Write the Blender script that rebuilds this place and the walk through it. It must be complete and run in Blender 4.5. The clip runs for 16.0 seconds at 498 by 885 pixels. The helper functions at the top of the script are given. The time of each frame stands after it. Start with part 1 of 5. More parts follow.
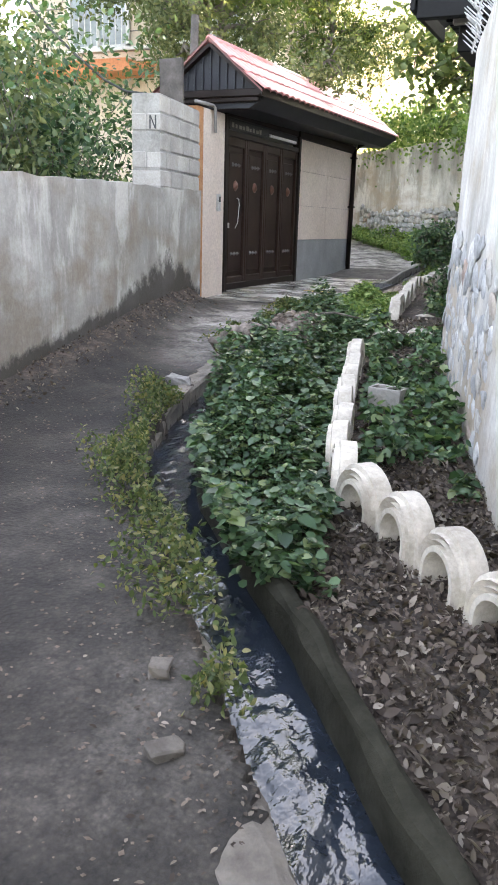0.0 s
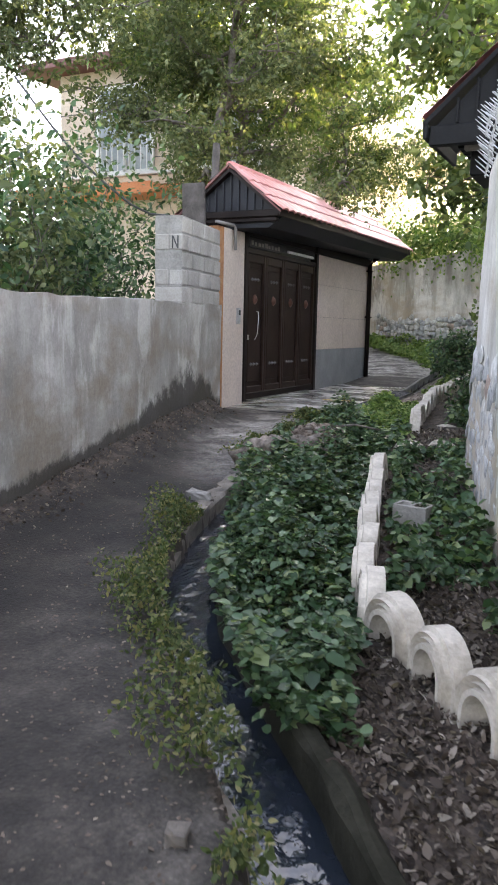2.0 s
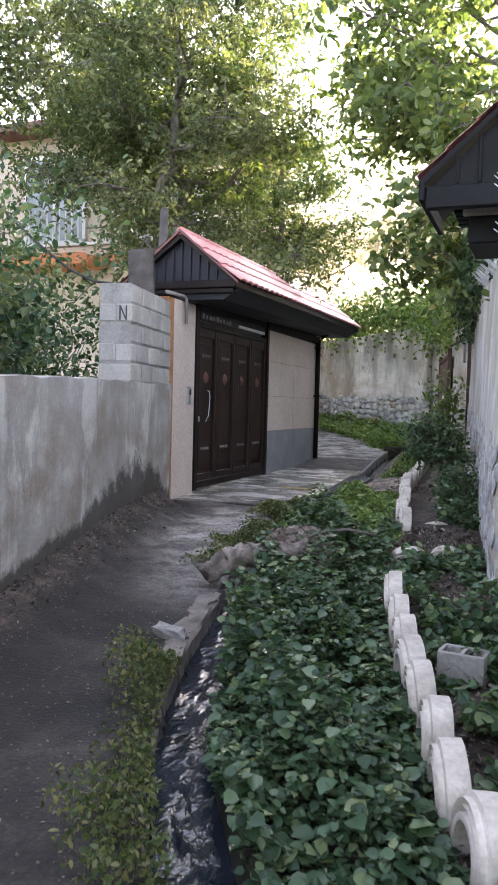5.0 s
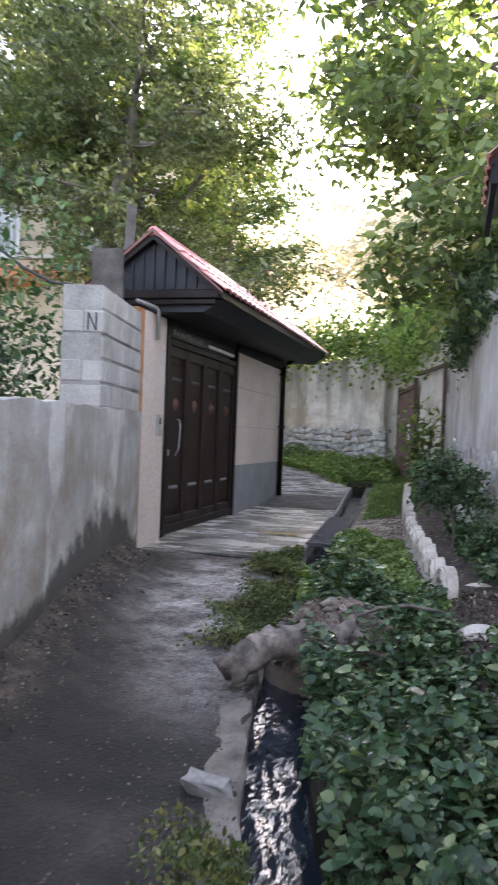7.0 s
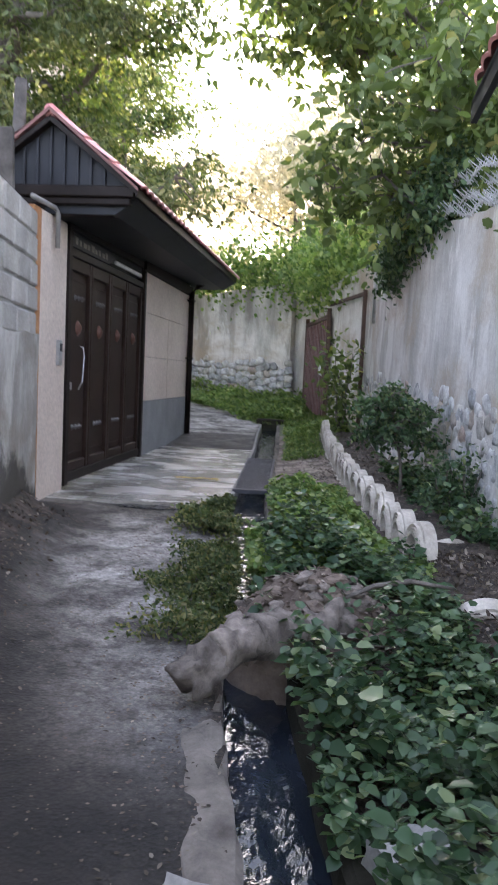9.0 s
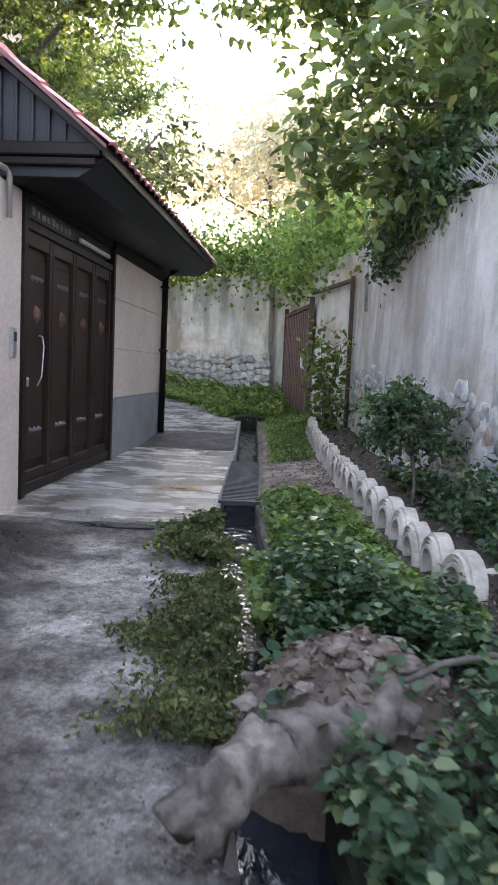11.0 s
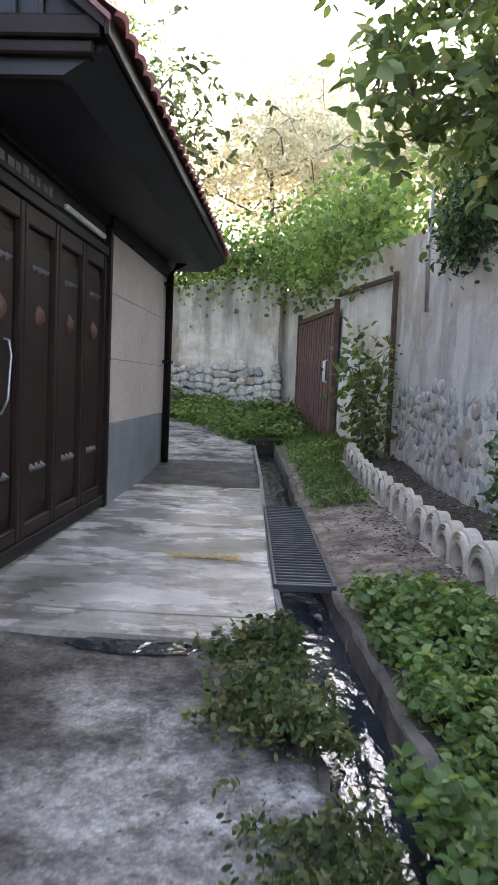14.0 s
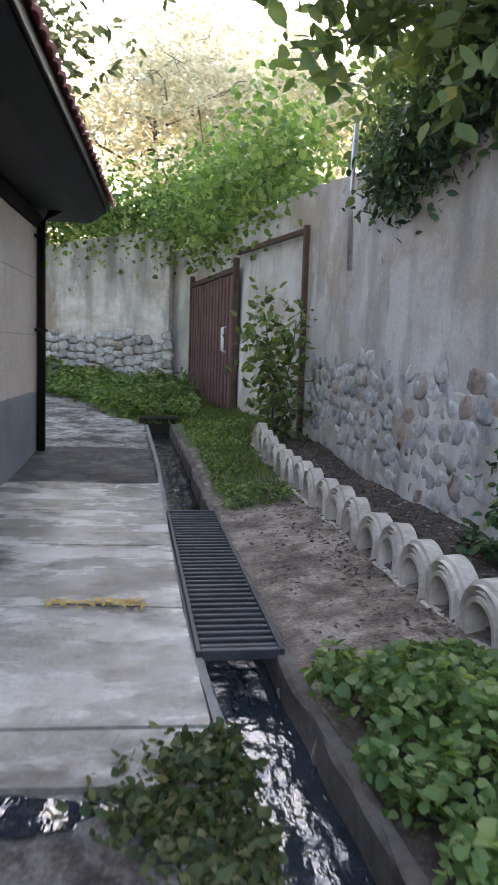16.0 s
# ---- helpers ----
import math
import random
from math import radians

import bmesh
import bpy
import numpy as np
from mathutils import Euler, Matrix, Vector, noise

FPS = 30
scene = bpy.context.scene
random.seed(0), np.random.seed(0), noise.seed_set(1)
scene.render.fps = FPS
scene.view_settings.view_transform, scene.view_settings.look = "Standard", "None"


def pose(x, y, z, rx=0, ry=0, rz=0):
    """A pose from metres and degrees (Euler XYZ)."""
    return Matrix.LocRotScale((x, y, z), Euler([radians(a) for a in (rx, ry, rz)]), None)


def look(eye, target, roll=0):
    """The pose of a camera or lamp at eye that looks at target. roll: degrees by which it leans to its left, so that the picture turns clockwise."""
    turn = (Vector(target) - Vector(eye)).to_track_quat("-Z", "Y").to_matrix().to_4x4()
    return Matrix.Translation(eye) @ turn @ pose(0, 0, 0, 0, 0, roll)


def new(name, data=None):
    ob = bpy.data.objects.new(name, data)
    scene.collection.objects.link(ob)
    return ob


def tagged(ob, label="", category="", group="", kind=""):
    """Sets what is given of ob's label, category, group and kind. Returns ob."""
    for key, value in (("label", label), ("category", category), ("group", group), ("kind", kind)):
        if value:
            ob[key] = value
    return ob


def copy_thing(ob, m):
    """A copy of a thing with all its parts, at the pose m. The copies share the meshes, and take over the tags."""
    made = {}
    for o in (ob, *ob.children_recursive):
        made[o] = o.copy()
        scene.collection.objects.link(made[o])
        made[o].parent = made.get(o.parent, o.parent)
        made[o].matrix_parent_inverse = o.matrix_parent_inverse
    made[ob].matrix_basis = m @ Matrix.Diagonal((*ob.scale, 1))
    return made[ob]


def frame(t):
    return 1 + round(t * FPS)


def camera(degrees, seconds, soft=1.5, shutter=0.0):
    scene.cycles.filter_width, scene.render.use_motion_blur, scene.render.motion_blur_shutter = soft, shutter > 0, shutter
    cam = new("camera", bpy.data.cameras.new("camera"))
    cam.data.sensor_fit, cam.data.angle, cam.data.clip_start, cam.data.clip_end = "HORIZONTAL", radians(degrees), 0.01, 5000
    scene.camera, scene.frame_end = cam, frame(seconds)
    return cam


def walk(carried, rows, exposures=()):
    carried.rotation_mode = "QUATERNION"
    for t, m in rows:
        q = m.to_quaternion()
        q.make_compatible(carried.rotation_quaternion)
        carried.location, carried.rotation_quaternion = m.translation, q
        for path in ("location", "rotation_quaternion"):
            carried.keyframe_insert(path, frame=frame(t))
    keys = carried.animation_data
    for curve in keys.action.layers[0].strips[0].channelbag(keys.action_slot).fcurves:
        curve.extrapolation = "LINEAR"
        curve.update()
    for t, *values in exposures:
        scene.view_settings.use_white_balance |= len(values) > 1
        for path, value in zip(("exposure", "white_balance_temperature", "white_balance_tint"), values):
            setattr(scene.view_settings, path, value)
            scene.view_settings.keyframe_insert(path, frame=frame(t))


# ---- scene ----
cam = camera(35.5, 16.0, shutter=0.5)
PATH = [
    (0, (-0.006, 0.37, 1.375), (-0.799, 2.123, 0.829), 1.7),
    (0.5, (-0.006, 0.385, 1.386), (-0.823, 2.138, 0.878), 1.5),
    (1, (-0.014, 0.41, 1.407), (-0.855, 2.173, 0.98), 1.4),
    (1.5, (-0.012, 0.422, 1.431), (-0.875, 2.197, 1.104), 1.3),
    (2, (-0.073, 0.473, 1.446), (-0.939, 2.252, 1.155), 1.2),
    (2.5, (-0.259, 0.57, 1.456), (-1.011, 2.407, 1.204), 1.4),
    (3, (-0.417, 0.731, 1.454), (-1.135, 2.58, 1.196), 1.1),
    (3.5, (-0.535, 0.991, 1.48), (-1.25, 2.843, 1.24), 0.5),
    (4, (-0.699, 1.194, 1.489), (-1.422, 3.049, 1.289), 0.5),
    (4.5, (-0.903, 1.397, 1.526), (-1.603, 3.265, 1.378), 1.1),
    (4.7, (-0.898, 1.379, 1.523), (-1.596, 3.249, 1.398), 1.3),
    (6.8, (-1.886, 2.452, 1.566), (-2.474, 4.364, 1.539), 1.4),
    (7, (-2.004, 2.574, 1.538), (-2.517, 4.507, 1.52), 2.2),
    (7.5, (-2.166, 2.769, 1.546), (-2.58, 4.725, 1.526), 2.4),
    (8, (-2.251, 3.072, 1.511), (-2.599, 5.042, 1.488), 2.2),
    (8.5, (-2.405, 3.34, 1.481), (-2.715, 5.315, 1.432), 2.0),
    (9, (-2.58, 3.609, 1.488), (-2.801, 5.589, 1.316), 2.6),
    (9.2, (-2.629, 3.699, 1.474), (-2.823, 5.68, 1.282), 3.1),
    (11.3, (-2.953, 4.866, 1.483), (-3.069, 6.855, 1.301), 2.0),
    (11.5, (-3.073, 5.079, 1.467), (-3.161, 7.07, 1.3), 2.0),
    (12, (-3.217, 5.489, 1.496), (-3.272, 7.482, 1.342), 2.7),
    (12.5, (-3.244, 5.762, 1.485), (-3.28, 7.756, 1.323), 1.9),
    (13, (-3.298, 6.046, 1.526), (-3.43, 8.036, 1.367), 1.5),
    (13.5, (-3.434, 6.369, 1.54), (-3.56, 8.359, 1.389), 2.0),
    (14, (-3.479, 6.688, 1.503), (-3.584, 8.679, 1.35), 2.3),
    (14.5, (-3.518, 7.04, 1.531), (-3.603, 9.034, 1.402), 2.6),
    (15, (-3.605, 7.362, 1.533), (-3.595, 9.356, 1.376), 2.9),
    (15.5, (-3.616, 7.666, 1.504), (-3.495, 9.653, 1.307), 3.5),
    (16, (-3.633, 8.004, 1.559), (-3.444, 9.982, 1.329), 1.8),
]
walk(cam, [(t, look(eye, target, roll)) for t, eye, target, roll in PATH],
     [(0, 3.8, 6800, 16), (1.5, 3.4, 6800, 18), (2.5, 3.12, 6700, 18), (5, 3.16, 6450, 22), (9, 3.3, 6300, 21), (13, 3.36, 6250, 19), (16, 3.24, 6150, 18)])

# ---- world, sun, exposure ----
world = bpy.data.worlds.new("evening_sky")
scene.world = world
world.use_nodes = True
wn = world.node_tree.nodes
wn.clear()
sky = wn.new("ShaderNodeTexSky")
sky.sky_type, sky.sun_disc = "NISHITA", False
SUN_ELEV, SUN_AZ = 17.0, 4.0          # degrees; azimuth clockwise from +y
sky.sun_elevation, sky.sun_rotation = radians(SUN_ELEV), radians(SUN_AZ)
sky.air_density, sky.dust_density, sky.ozone_density = 1.0, 1.4, 1.0
bg = wn.new("ShaderNodeBackground")
bg.inputs["Strength"].default_value = 0.15
wout = wn.new("ShaderNodeOutputWorld")
haze = wn.new("ShaderNodeHueSaturation")
haze.inputs["Saturation"].default_value = 0.6
world.node_tree.links.new(sky.outputs[0], haze.inputs["Color"])
world.node_tree.links.new(haze.outputs[0], bg.inputs[0])
world.node_tree.links.new(bg.outputs[0], wout.inputs[0])
sun_data = bpy.data.lights.new("sun", "SUN")
sun_data.energy, sun_data.angle, sun_data.color = 4.6, radians(0.5), (1.0, 0.86, 0.66)
sun_ob = new("sun", sun_data)
_a, _e = radians(SUN_AZ), radians(SUN_ELEV)
SUN_DIR = Vector((math.sin(_a) * math.cos(_e), math.cos(_a) * math.cos(_e), math.sin(_e)))
sun_ob.matrix_world = look(SUN_DIR * 60, (0, 0, 0))
tagged(sun_ob, kind="structure")


# ---- materials ----
def nodes_of(m):
    m.use_nodes = True
    nt = m.node_tree
    return nt, nt.nodes["Principled BSDF"]


def ramp(nt, fac, stops):
    r = nt.nodes.new("ShaderNodeValToRGB")
    while len(r.color_ramp.elements) < len(stops):
        r.color_ramp.elements.new(0.5)
    for e, (p, c) in zip(r.color_ramp.elements, stops):
        e.position = p
        e.color = (*c, 1) if len(c) == 3 else c
    nt.links.new(fac, r.inputs[0])
    return r.outputs[0]


def noise_tex(nt, scale, detail=5.0, rough=0.6, stretch=(1, 1, 1), offset=0.0):
    g = nt.nodes.new("ShaderNodeNewGeometry")
    mp = nt.nodes.new("ShaderNodeMapping")
    mp.inputs["Scale"].default_value = stretch
    mp.inputs["Location"].default_value = (offset, offset * 0.7, offset * 1.3)
    n = nt.nodes.new("ShaderNodeTexNoise")
    n.inputs["Scale"].default_value, n.inputs["Detail"].default_value, n.inputs["Roughness"].default_value = scale, detail, rough
    nt.links.new(g.outputs["Position"], mp.inputs[0])
    nt.links.new(mp.outputs[0], n.inputs["Vector"])
    return n.outputs["Fac"]


def mix(nt, fac, a, b, mode="MIX"):
    m = nt.nodes.new("ShaderNodeMix")
    m.data_type, m.blend_type = "RGBA", mode
    for slot, v in ((0, fac), (6, a), (7, b)):
        if isinstance(v, (int, float)):
            m.inputs[slot].default_value = v
        elif isinstance(v, tuple):
            m.inputs[slot].default_value = (*v, 1)
        else:
            nt.links.new(v, m.inputs[slot])
    return m.outputs[2]


def bump(nt, bsdf, height, strength=0.4, dist=0.02):
    b = nt.nodes.new("ShaderNodeBump")
    b.inputs["Strength"].default_value, b.inputs["Distance"].default_value = strength, dist
    nt.links.new(height, b.inputs["Height"])
    nt.links.new(b.outputs[0], bsdf.inputs["Normal"])


def surface(name, dark, light, rough=0.85, big=1.2, fine=28.0, relief=0.4, metal=0.0, vary=0.0, spec=0.5):
    """A weathered surface: large patches, fine grain, relief, and a tone of its own for each piece."""
    m = bpy.data.materials.new(name)
    nt, b = nodes_of(m)
    mid = tuple((p + q) / 2 for p, q in zip(dark, light))
    c = ramp(nt, noise_tex(nt, big, 6), [(0.3, dark), (0.5, mid), (0.7, light)])
    grain = noise_tex(nt, fine, 8, 0.7)
    c = mix(nt, 0.55, c, ramp(nt, grain, [(0.3, (0.62, 0.62, 0.62)), (0.7, (1.25, 1.25, 1.25))]), "MULTIPLY")
    if vary:
        oi = nt.nodes.new("ShaderNodeObjectInfo")
        c = mix(nt, 1.0, c, ramp(nt, oi.outputs["Random"], [(0, (1 - vary,) * 3), (1, (1 + vary,) * 3)]), "MULTIPLY")
    nt.links.new(c, b.inputs["Base Color"])
    b.inputs["Roughness"].default_value, b.inputs["Metallic"].default_value = rough, metal
    b.inputs["Specular IOR Level"].default_value = spec
    bump(nt, b, grain, relief, 0.012)
    return m


def leaf_mat(name, stops, rough=0.55, through_light=0.35, glow=(1.5, 1.6, 0.7)):
    """Leaves: a tone for each leaf, and light let through."""
    m = bpy.data.materials.new(name)
    nt, b = nodes_of(m)
    g = nt.nodes.new("ShaderNodeNewGeometry")
    c = ramp(nt, g.outputs["Random Per Island"], stops)
    c = mix(nt, 0.7, c, ramp(nt, noise_tex(nt, 1.3, 3), [(0.3, (0.6, 0.65, 0.6)), (0.7, (1.3, 1.25, 1.2))]), "MULTIPLY")
    nt.links.new(c, b.inputs["Base Color"])
    b.inputs["Roughness"].default_value = rough
    b.inputs["Specular IOR Level"].default_value = 0.3
    tr = nt.nodes.new("ShaderNodeBsdfTranslucent")
    nt.links.new(mix(nt, 1.0, c, glow, "MULTIPLY"), tr.inputs[0])
    ms = nt.nodes.new("ShaderNodeMixShader")
    ms.inputs[0].default_value = through_light
    nt.links.new(b.outputs[0], ms.inputs[1])
    nt.links.new(tr.outputs[0], ms.inputs[2])
    nt.links.new(ms.outputs[0], nt.nodes["Material Output"].inputs[0])
    return m


def plaster_mat(name, dark, mid, light, stain, streak=0.6, moss=False):
    """Cement render with rain streaks and blotches."""
    m = bpy.data.materials.new(name)
    nt, b = nodes_of(m)
    c = ramp(nt, noise_tex(nt, 1.1, 7, 0.65), [(0.3, dark), (0.5, mid), (0.68, light)])
    s = ramp(nt, noise_tex(nt, 1.9, 7, 0.65, (1, 1, 0.22), 3.0), [(0.46, (0, 0, 0)), (0.64, (1, 1, 1))])
    sf = mix(nt, streak, (0.0, 0.0, 0.0), s)
    c = mix(nt, sf, c, stain)
    w = ramp(nt, noise_tex(nt, 1.7, 9, 0.66, (1, 1, 0.42), 9.0), [(0.52, (0, 0, 0)), (0.58, (1, 1, 1))])
    c = mix(nt, mix(nt, 0.75, (0.0, 0.0, 0.0), w), c, light)
    dr = ramp(nt, noise_tex(nt, 4.2, 4, 0.55, (1, 1, 0.06), 13.0), [(0.58, (0, 0, 0)), (0.68, (0.32, 0.32, 0.32))])
    c = mix(nt, dr, c, stain)
    br = ramp(nt, noise_tex(nt, 0.8, 7, 0.65, (1, 1, 1.6), 15.0), [(0.48, (0, 0, 0)), (0.62, (0.75, 0.75, 0.75))])
    c = mix(nt, br, c, tuple(v * k for v, k in zip(dark, (1.0, 0.86, 0.7))))
    if moss:
        wash = nt.nodes.new("ShaderNodeAttribute")
        wash.attribute_name = "wash"
        lift = nt.nodes.new("ShaderNodeMath")
        lift.operation = "ADD"
        nt.links.new(wash.outputs["Fac"], lift.inputs[0])
        nt.links.new(noise_tex(nt, 3.4, 8, 0.62, (1, 1, 0.3), 51.0), lift.inputs[1])
        c = mix(nt, ramp(nt, lift.outputs[0], [(1.0, (0, 0, 0)), (1.05, (0.75, 0.75, 0.75))]), c, (0.165, 0.16, 0.148))
        at = nt.nodes.new("ShaderNodeAttribute")
        at.attribute_name = "moss"
        add = nt.nodes.new("ShaderNodeMath")
        add.operation = "ADD"
        nt.links.new(at.outputs["Fac"], add.inputs[0])
        nt.links.new(noise_tex(nt, 5.5, 9, 0.75, (1, 1, 1), 41.0), add.inputs[1])
        c = mix(nt, ramp(nt, add.outputs[0], [(0.78, (0, 0, 0)), (0.98, (0.9, 0.9, 0.9))]), c, (0.035, 0.03, 0.023))
    grain = noise_tex(nt, 35, 8, 0.7)
    c = mix(nt, 0.4, c, ramp(nt, grain, [(0.3, (0.6, 0.6, 0.6)), (0.7, (1.25, 1.25, 1.25))]), "MULTIPLY")
    nt.links.new(c, b.inputs["Base Color"])
    b.inputs["Roughness"].default_value = 0.92
    bump(nt, b, mix(nt, 0.5, grain, noise_tex(nt, 6, 5)), 0.5, 0.02)
    return m


def ground_mat():
    """Trodden earth, dark garden soil and green verge, by the masks on the sheet."""
    m = bpy.data.materials.new("earth")
    nt, b = nodes_of(m)
    path = ramp(nt, noise_tex(nt, 1.3, 10, 0.7), [(0.38, (0.017, 0.0142, 0.0115)), (0.46, (0.031, 0.0265, 0.022)), (0.54, (0.054, 0.0465, 0.039)), (0.62, (0.1, 0.088, 0.075))])
    path = mix(nt, 0.6, path, ramp(nt, noise_tex(nt, 6.5, 8, 0.75, (1, 1, 1), 4.0), [(0.36, (0.5, 0.49, 0.47)), (0.5, (1.0, 1.0, 1.0)), (0.66, (1.35, 1.33, 1.3))]), "MULTIPLY")
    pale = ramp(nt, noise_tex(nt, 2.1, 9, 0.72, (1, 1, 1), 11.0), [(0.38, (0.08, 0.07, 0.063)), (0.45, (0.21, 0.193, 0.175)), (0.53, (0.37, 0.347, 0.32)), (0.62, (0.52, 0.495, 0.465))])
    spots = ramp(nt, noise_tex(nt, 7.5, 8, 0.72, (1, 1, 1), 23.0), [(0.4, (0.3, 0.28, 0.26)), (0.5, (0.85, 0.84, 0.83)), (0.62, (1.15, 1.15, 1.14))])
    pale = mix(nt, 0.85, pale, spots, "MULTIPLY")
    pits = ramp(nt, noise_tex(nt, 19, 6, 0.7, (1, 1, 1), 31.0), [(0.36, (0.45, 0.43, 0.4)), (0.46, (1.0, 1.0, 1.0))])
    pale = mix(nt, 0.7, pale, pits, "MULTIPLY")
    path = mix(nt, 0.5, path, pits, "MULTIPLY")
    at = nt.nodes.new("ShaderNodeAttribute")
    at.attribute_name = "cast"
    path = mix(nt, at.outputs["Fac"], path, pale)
    wet = nt.nodes.new("ShaderNodeAttribute")
    wet.attribute_name = "damp"
    path = mix(nt, wet.outputs["Fac"], path, mix(nt, 1.0, path, (0.36, 0.33, 0.3), "MULTIPLY"))
    sand = ramp(nt, noise_tex(nt, 3.5, 9, 0.72), [(0.38, (0.075, 0.055, 0.041)), (0.5, (0.185, 0.145, 0.113)), (0.62, (0.36, 0.3, 0.25))])
    sm = nt.nodes.new("ShaderNodeAttribute")
    sm.attribute_name = "sand"
    soil = ramp(nt, noise_tex(nt, 6, 9, 0.75), [(0.36, (0.02, 0.015, 0.011)), (0.5, (0.05, 0.037, 0.028)), (0.64, (0.12, 0.092, 0.07))])
    soil = mix(nt, sm.outputs["Fac"], soil, sand)
    verge = ramp(nt, noise_tex(nt, 9, 6, 0.7), [(0.3, (0.06, 0.075, 0.03)), (0.7, (0.15, 0.18, 0.07))])
    edge = noise_tex(nt, 5, 6, 0.7)
    out = path
    for name, col in (("soil", soil), ("verge", verge)):
        at = nt.nodes.new("ShaderNodeAttribute")
        at.attribute_name = name
        add = nt.nodes.new("ShaderNodeMath")
        add.operation = "ADD"
        nt.links.new(at.outputs["Fac"], add.inputs[0])
        nt.links.new(edge, add.inputs[1])
        out = mix(nt, ramp(nt, add.outputs[0], [(0.85, (0, 0, 0)), (1.0, (1, 1, 1))]), out, col)
    peb = nt.nodes.new("ShaderNodeTexVoronoi")
    peb.inputs["Scale"].default_value = 55
    g = nt.nodes.new("ShaderNodeNewGeometry")
    nt.links.new(g.outputs["Position"], peb.inputs["Vector"])
    grit = noise_tex(nt, 45, 8, 0.75)
    out = mix(nt, 0.75, out, ramp(nt, grit, [(0.32, (0.45, 0.45, 0.45)), (0.68, (1.5, 1.48, 1.45))]), "MULTIPLY")
    out = mix(nt, 0.45, out, ramp(nt, peb.outputs["Distance"], [(0.0, (1.5, 1.48, 1.42)), (0.5, (0.7, 0.7, 0.7))]), "MULTIPLY")
    nt.links.new(out, b.inputs["Base Color"])
    b.inputs["Roughness"].default_value = 0.9
    bump(nt, b, mix(nt, 0.5, grit, peb.outputs["Distance"]), 0.6, 0.02)
    return m


def water_mat():
    m = bpy.data.materials.new("running_water")
    nt, b = nodes_of(m)
    nt.links.new(ramp(nt, noise_tex(nt, 3, 4), [(0.3, (0.01, 0.014, 0.02)), (0.7, (0.022, 0.028, 0.038))]), b.inputs["Base Color"])
    b.inputs["Roughness"].default_value, b.inputs["IOR"].default_value = 0.1, 1.33
    b.inputs["Specular IOR Level"].default_value = 1.0
    bump(nt, b, mix(nt, 0.3, noise_tex(nt, 6, 2, 0.5, (1.5, 0.8, 1)), noise_tex(nt, 15, 3, 0.5, (1.3, 0.8, 1), 3.0)), 0.85, 0.04)
    return m


def wet_slab_mat():
    """Concrete yard, worn and partly wet."""
    m = bpy.data.materials.new("wet_concrete")
    nt, b = nodes_of(m)
    c = ramp(nt, noise_tex(nt, 1.7, 8, 0.7, (1, 1.1, 1)), [(0.36, (0.2, 0.183, 0.16)), (0.47, (0.4, 0.372, 0.332)), (0.56, (0.56, 0.533, 0.49)), (0.64, (0.7, 0.675, 0.635))])
    wet = ramp(nt, noise_tex(nt, 1.6, 8, 0.62, (0.9, 1.7, 1), 5.0), [(0.46, (1, 1, 1)), (0.55, (0, 0, 0))])
    c = mix(nt, 1.0, c, mix(nt, wet, (1.0, 1.0, 1.0), (0.66, 0.645, 0.62)), "MULTIPLY")
    c = mix(nt, ramp(nt, noise_tex(nt, 2.4, 8, 0.7, (0.9, 1.3, 1), 21.0), [(0.56, (0, 0, 0)), (0.63, (0.7, 0.7, 0.7))]), c, (0.1, 0.09, 0.07))
    grain = noise_tex(nt, 40, 8, 0.7)
    c = mix(nt, 0.35, c, ramp(nt, grain, [(0.3, (0.6, 0.6, 0.6)), (0.7, (1.25, 1.25, 1.25))]), "MULTIPLY")
    nt.links.new(c, b.inputs["Base Color"])
    nt.links.new(ramp(nt, wet, [(0, (0.34, 0.34, 0.34)), (1, (0.05, 0.05, 0.05))]), b.inputs["Roughness"])
    bump(nt, b, mix(nt, 0.5, grain, noise_tex(nt, 5, 5, 0.6, (0.8, 1.5, 1))), 0.6, 0.02)
    return m


EARTH, WATER, SLAB = ground_mat(), water_mat(), wet_slab_mat()
PLASTER = plaster_mat("grey_cement_render", (0.22, 0.203, 0.178), (0.34, 0.318, 0.284), (0.52, 0.495, 0.455), (0.15, 0.14, 0.125), 0.5, True)
PLASTER_R = plaster_mat("pale_cement_render", (0.37, 0.348, 0.318), (0.51, 0.485, 0.45), (0.64, 0.615, 0.58), (0.24, 0.222, 0.198), 0.55)
PLASTER_F = plaster_mat("streaked_grey_render", (0.38, 0.352, 0.31), (0.56, 0.525, 0.475), (0.7, 0.665, 0.615), (0.19, 0.172, 0.145), 0.8)
CREAM = surface("cream_paint", (0.56, 0.455, 0.38), (0.67, 0.565, 0.485), 0.8, 1.5, 30, 0.2)
RUSTY = surface("rust_stained_render", (0.3, 0.115, 0.04), (0.52, 0.275, 0.13), 0.85, 4, 30, 0.3)
GREYBASE = surface("grey_paint", (0.2, 0.205, 0.21), (0.29, 0.295, 0.3), 0.75, 2, 30, 0.2)
BLACKMETAL = surface("dark_brown_painted_steel", (0.009, 0.006, 0.005), (0.02, 0.014, 0.012), 0.5, 3, 40, 0.06, spec=0.12)
GATEPANEL = surface("brown_black_steel_panel", (0.017, 0.009, 0.007), (0.034, 0.02, 0.015), 0.5, 2, 40, 0.06, spec=0.14)
CLAD = surface("black_sheet_cladding", (0.01, 0.01, 0.012), (0.022, 0.023, 0.028), 0.5, 2, 40, 0.05, spec=0.2)
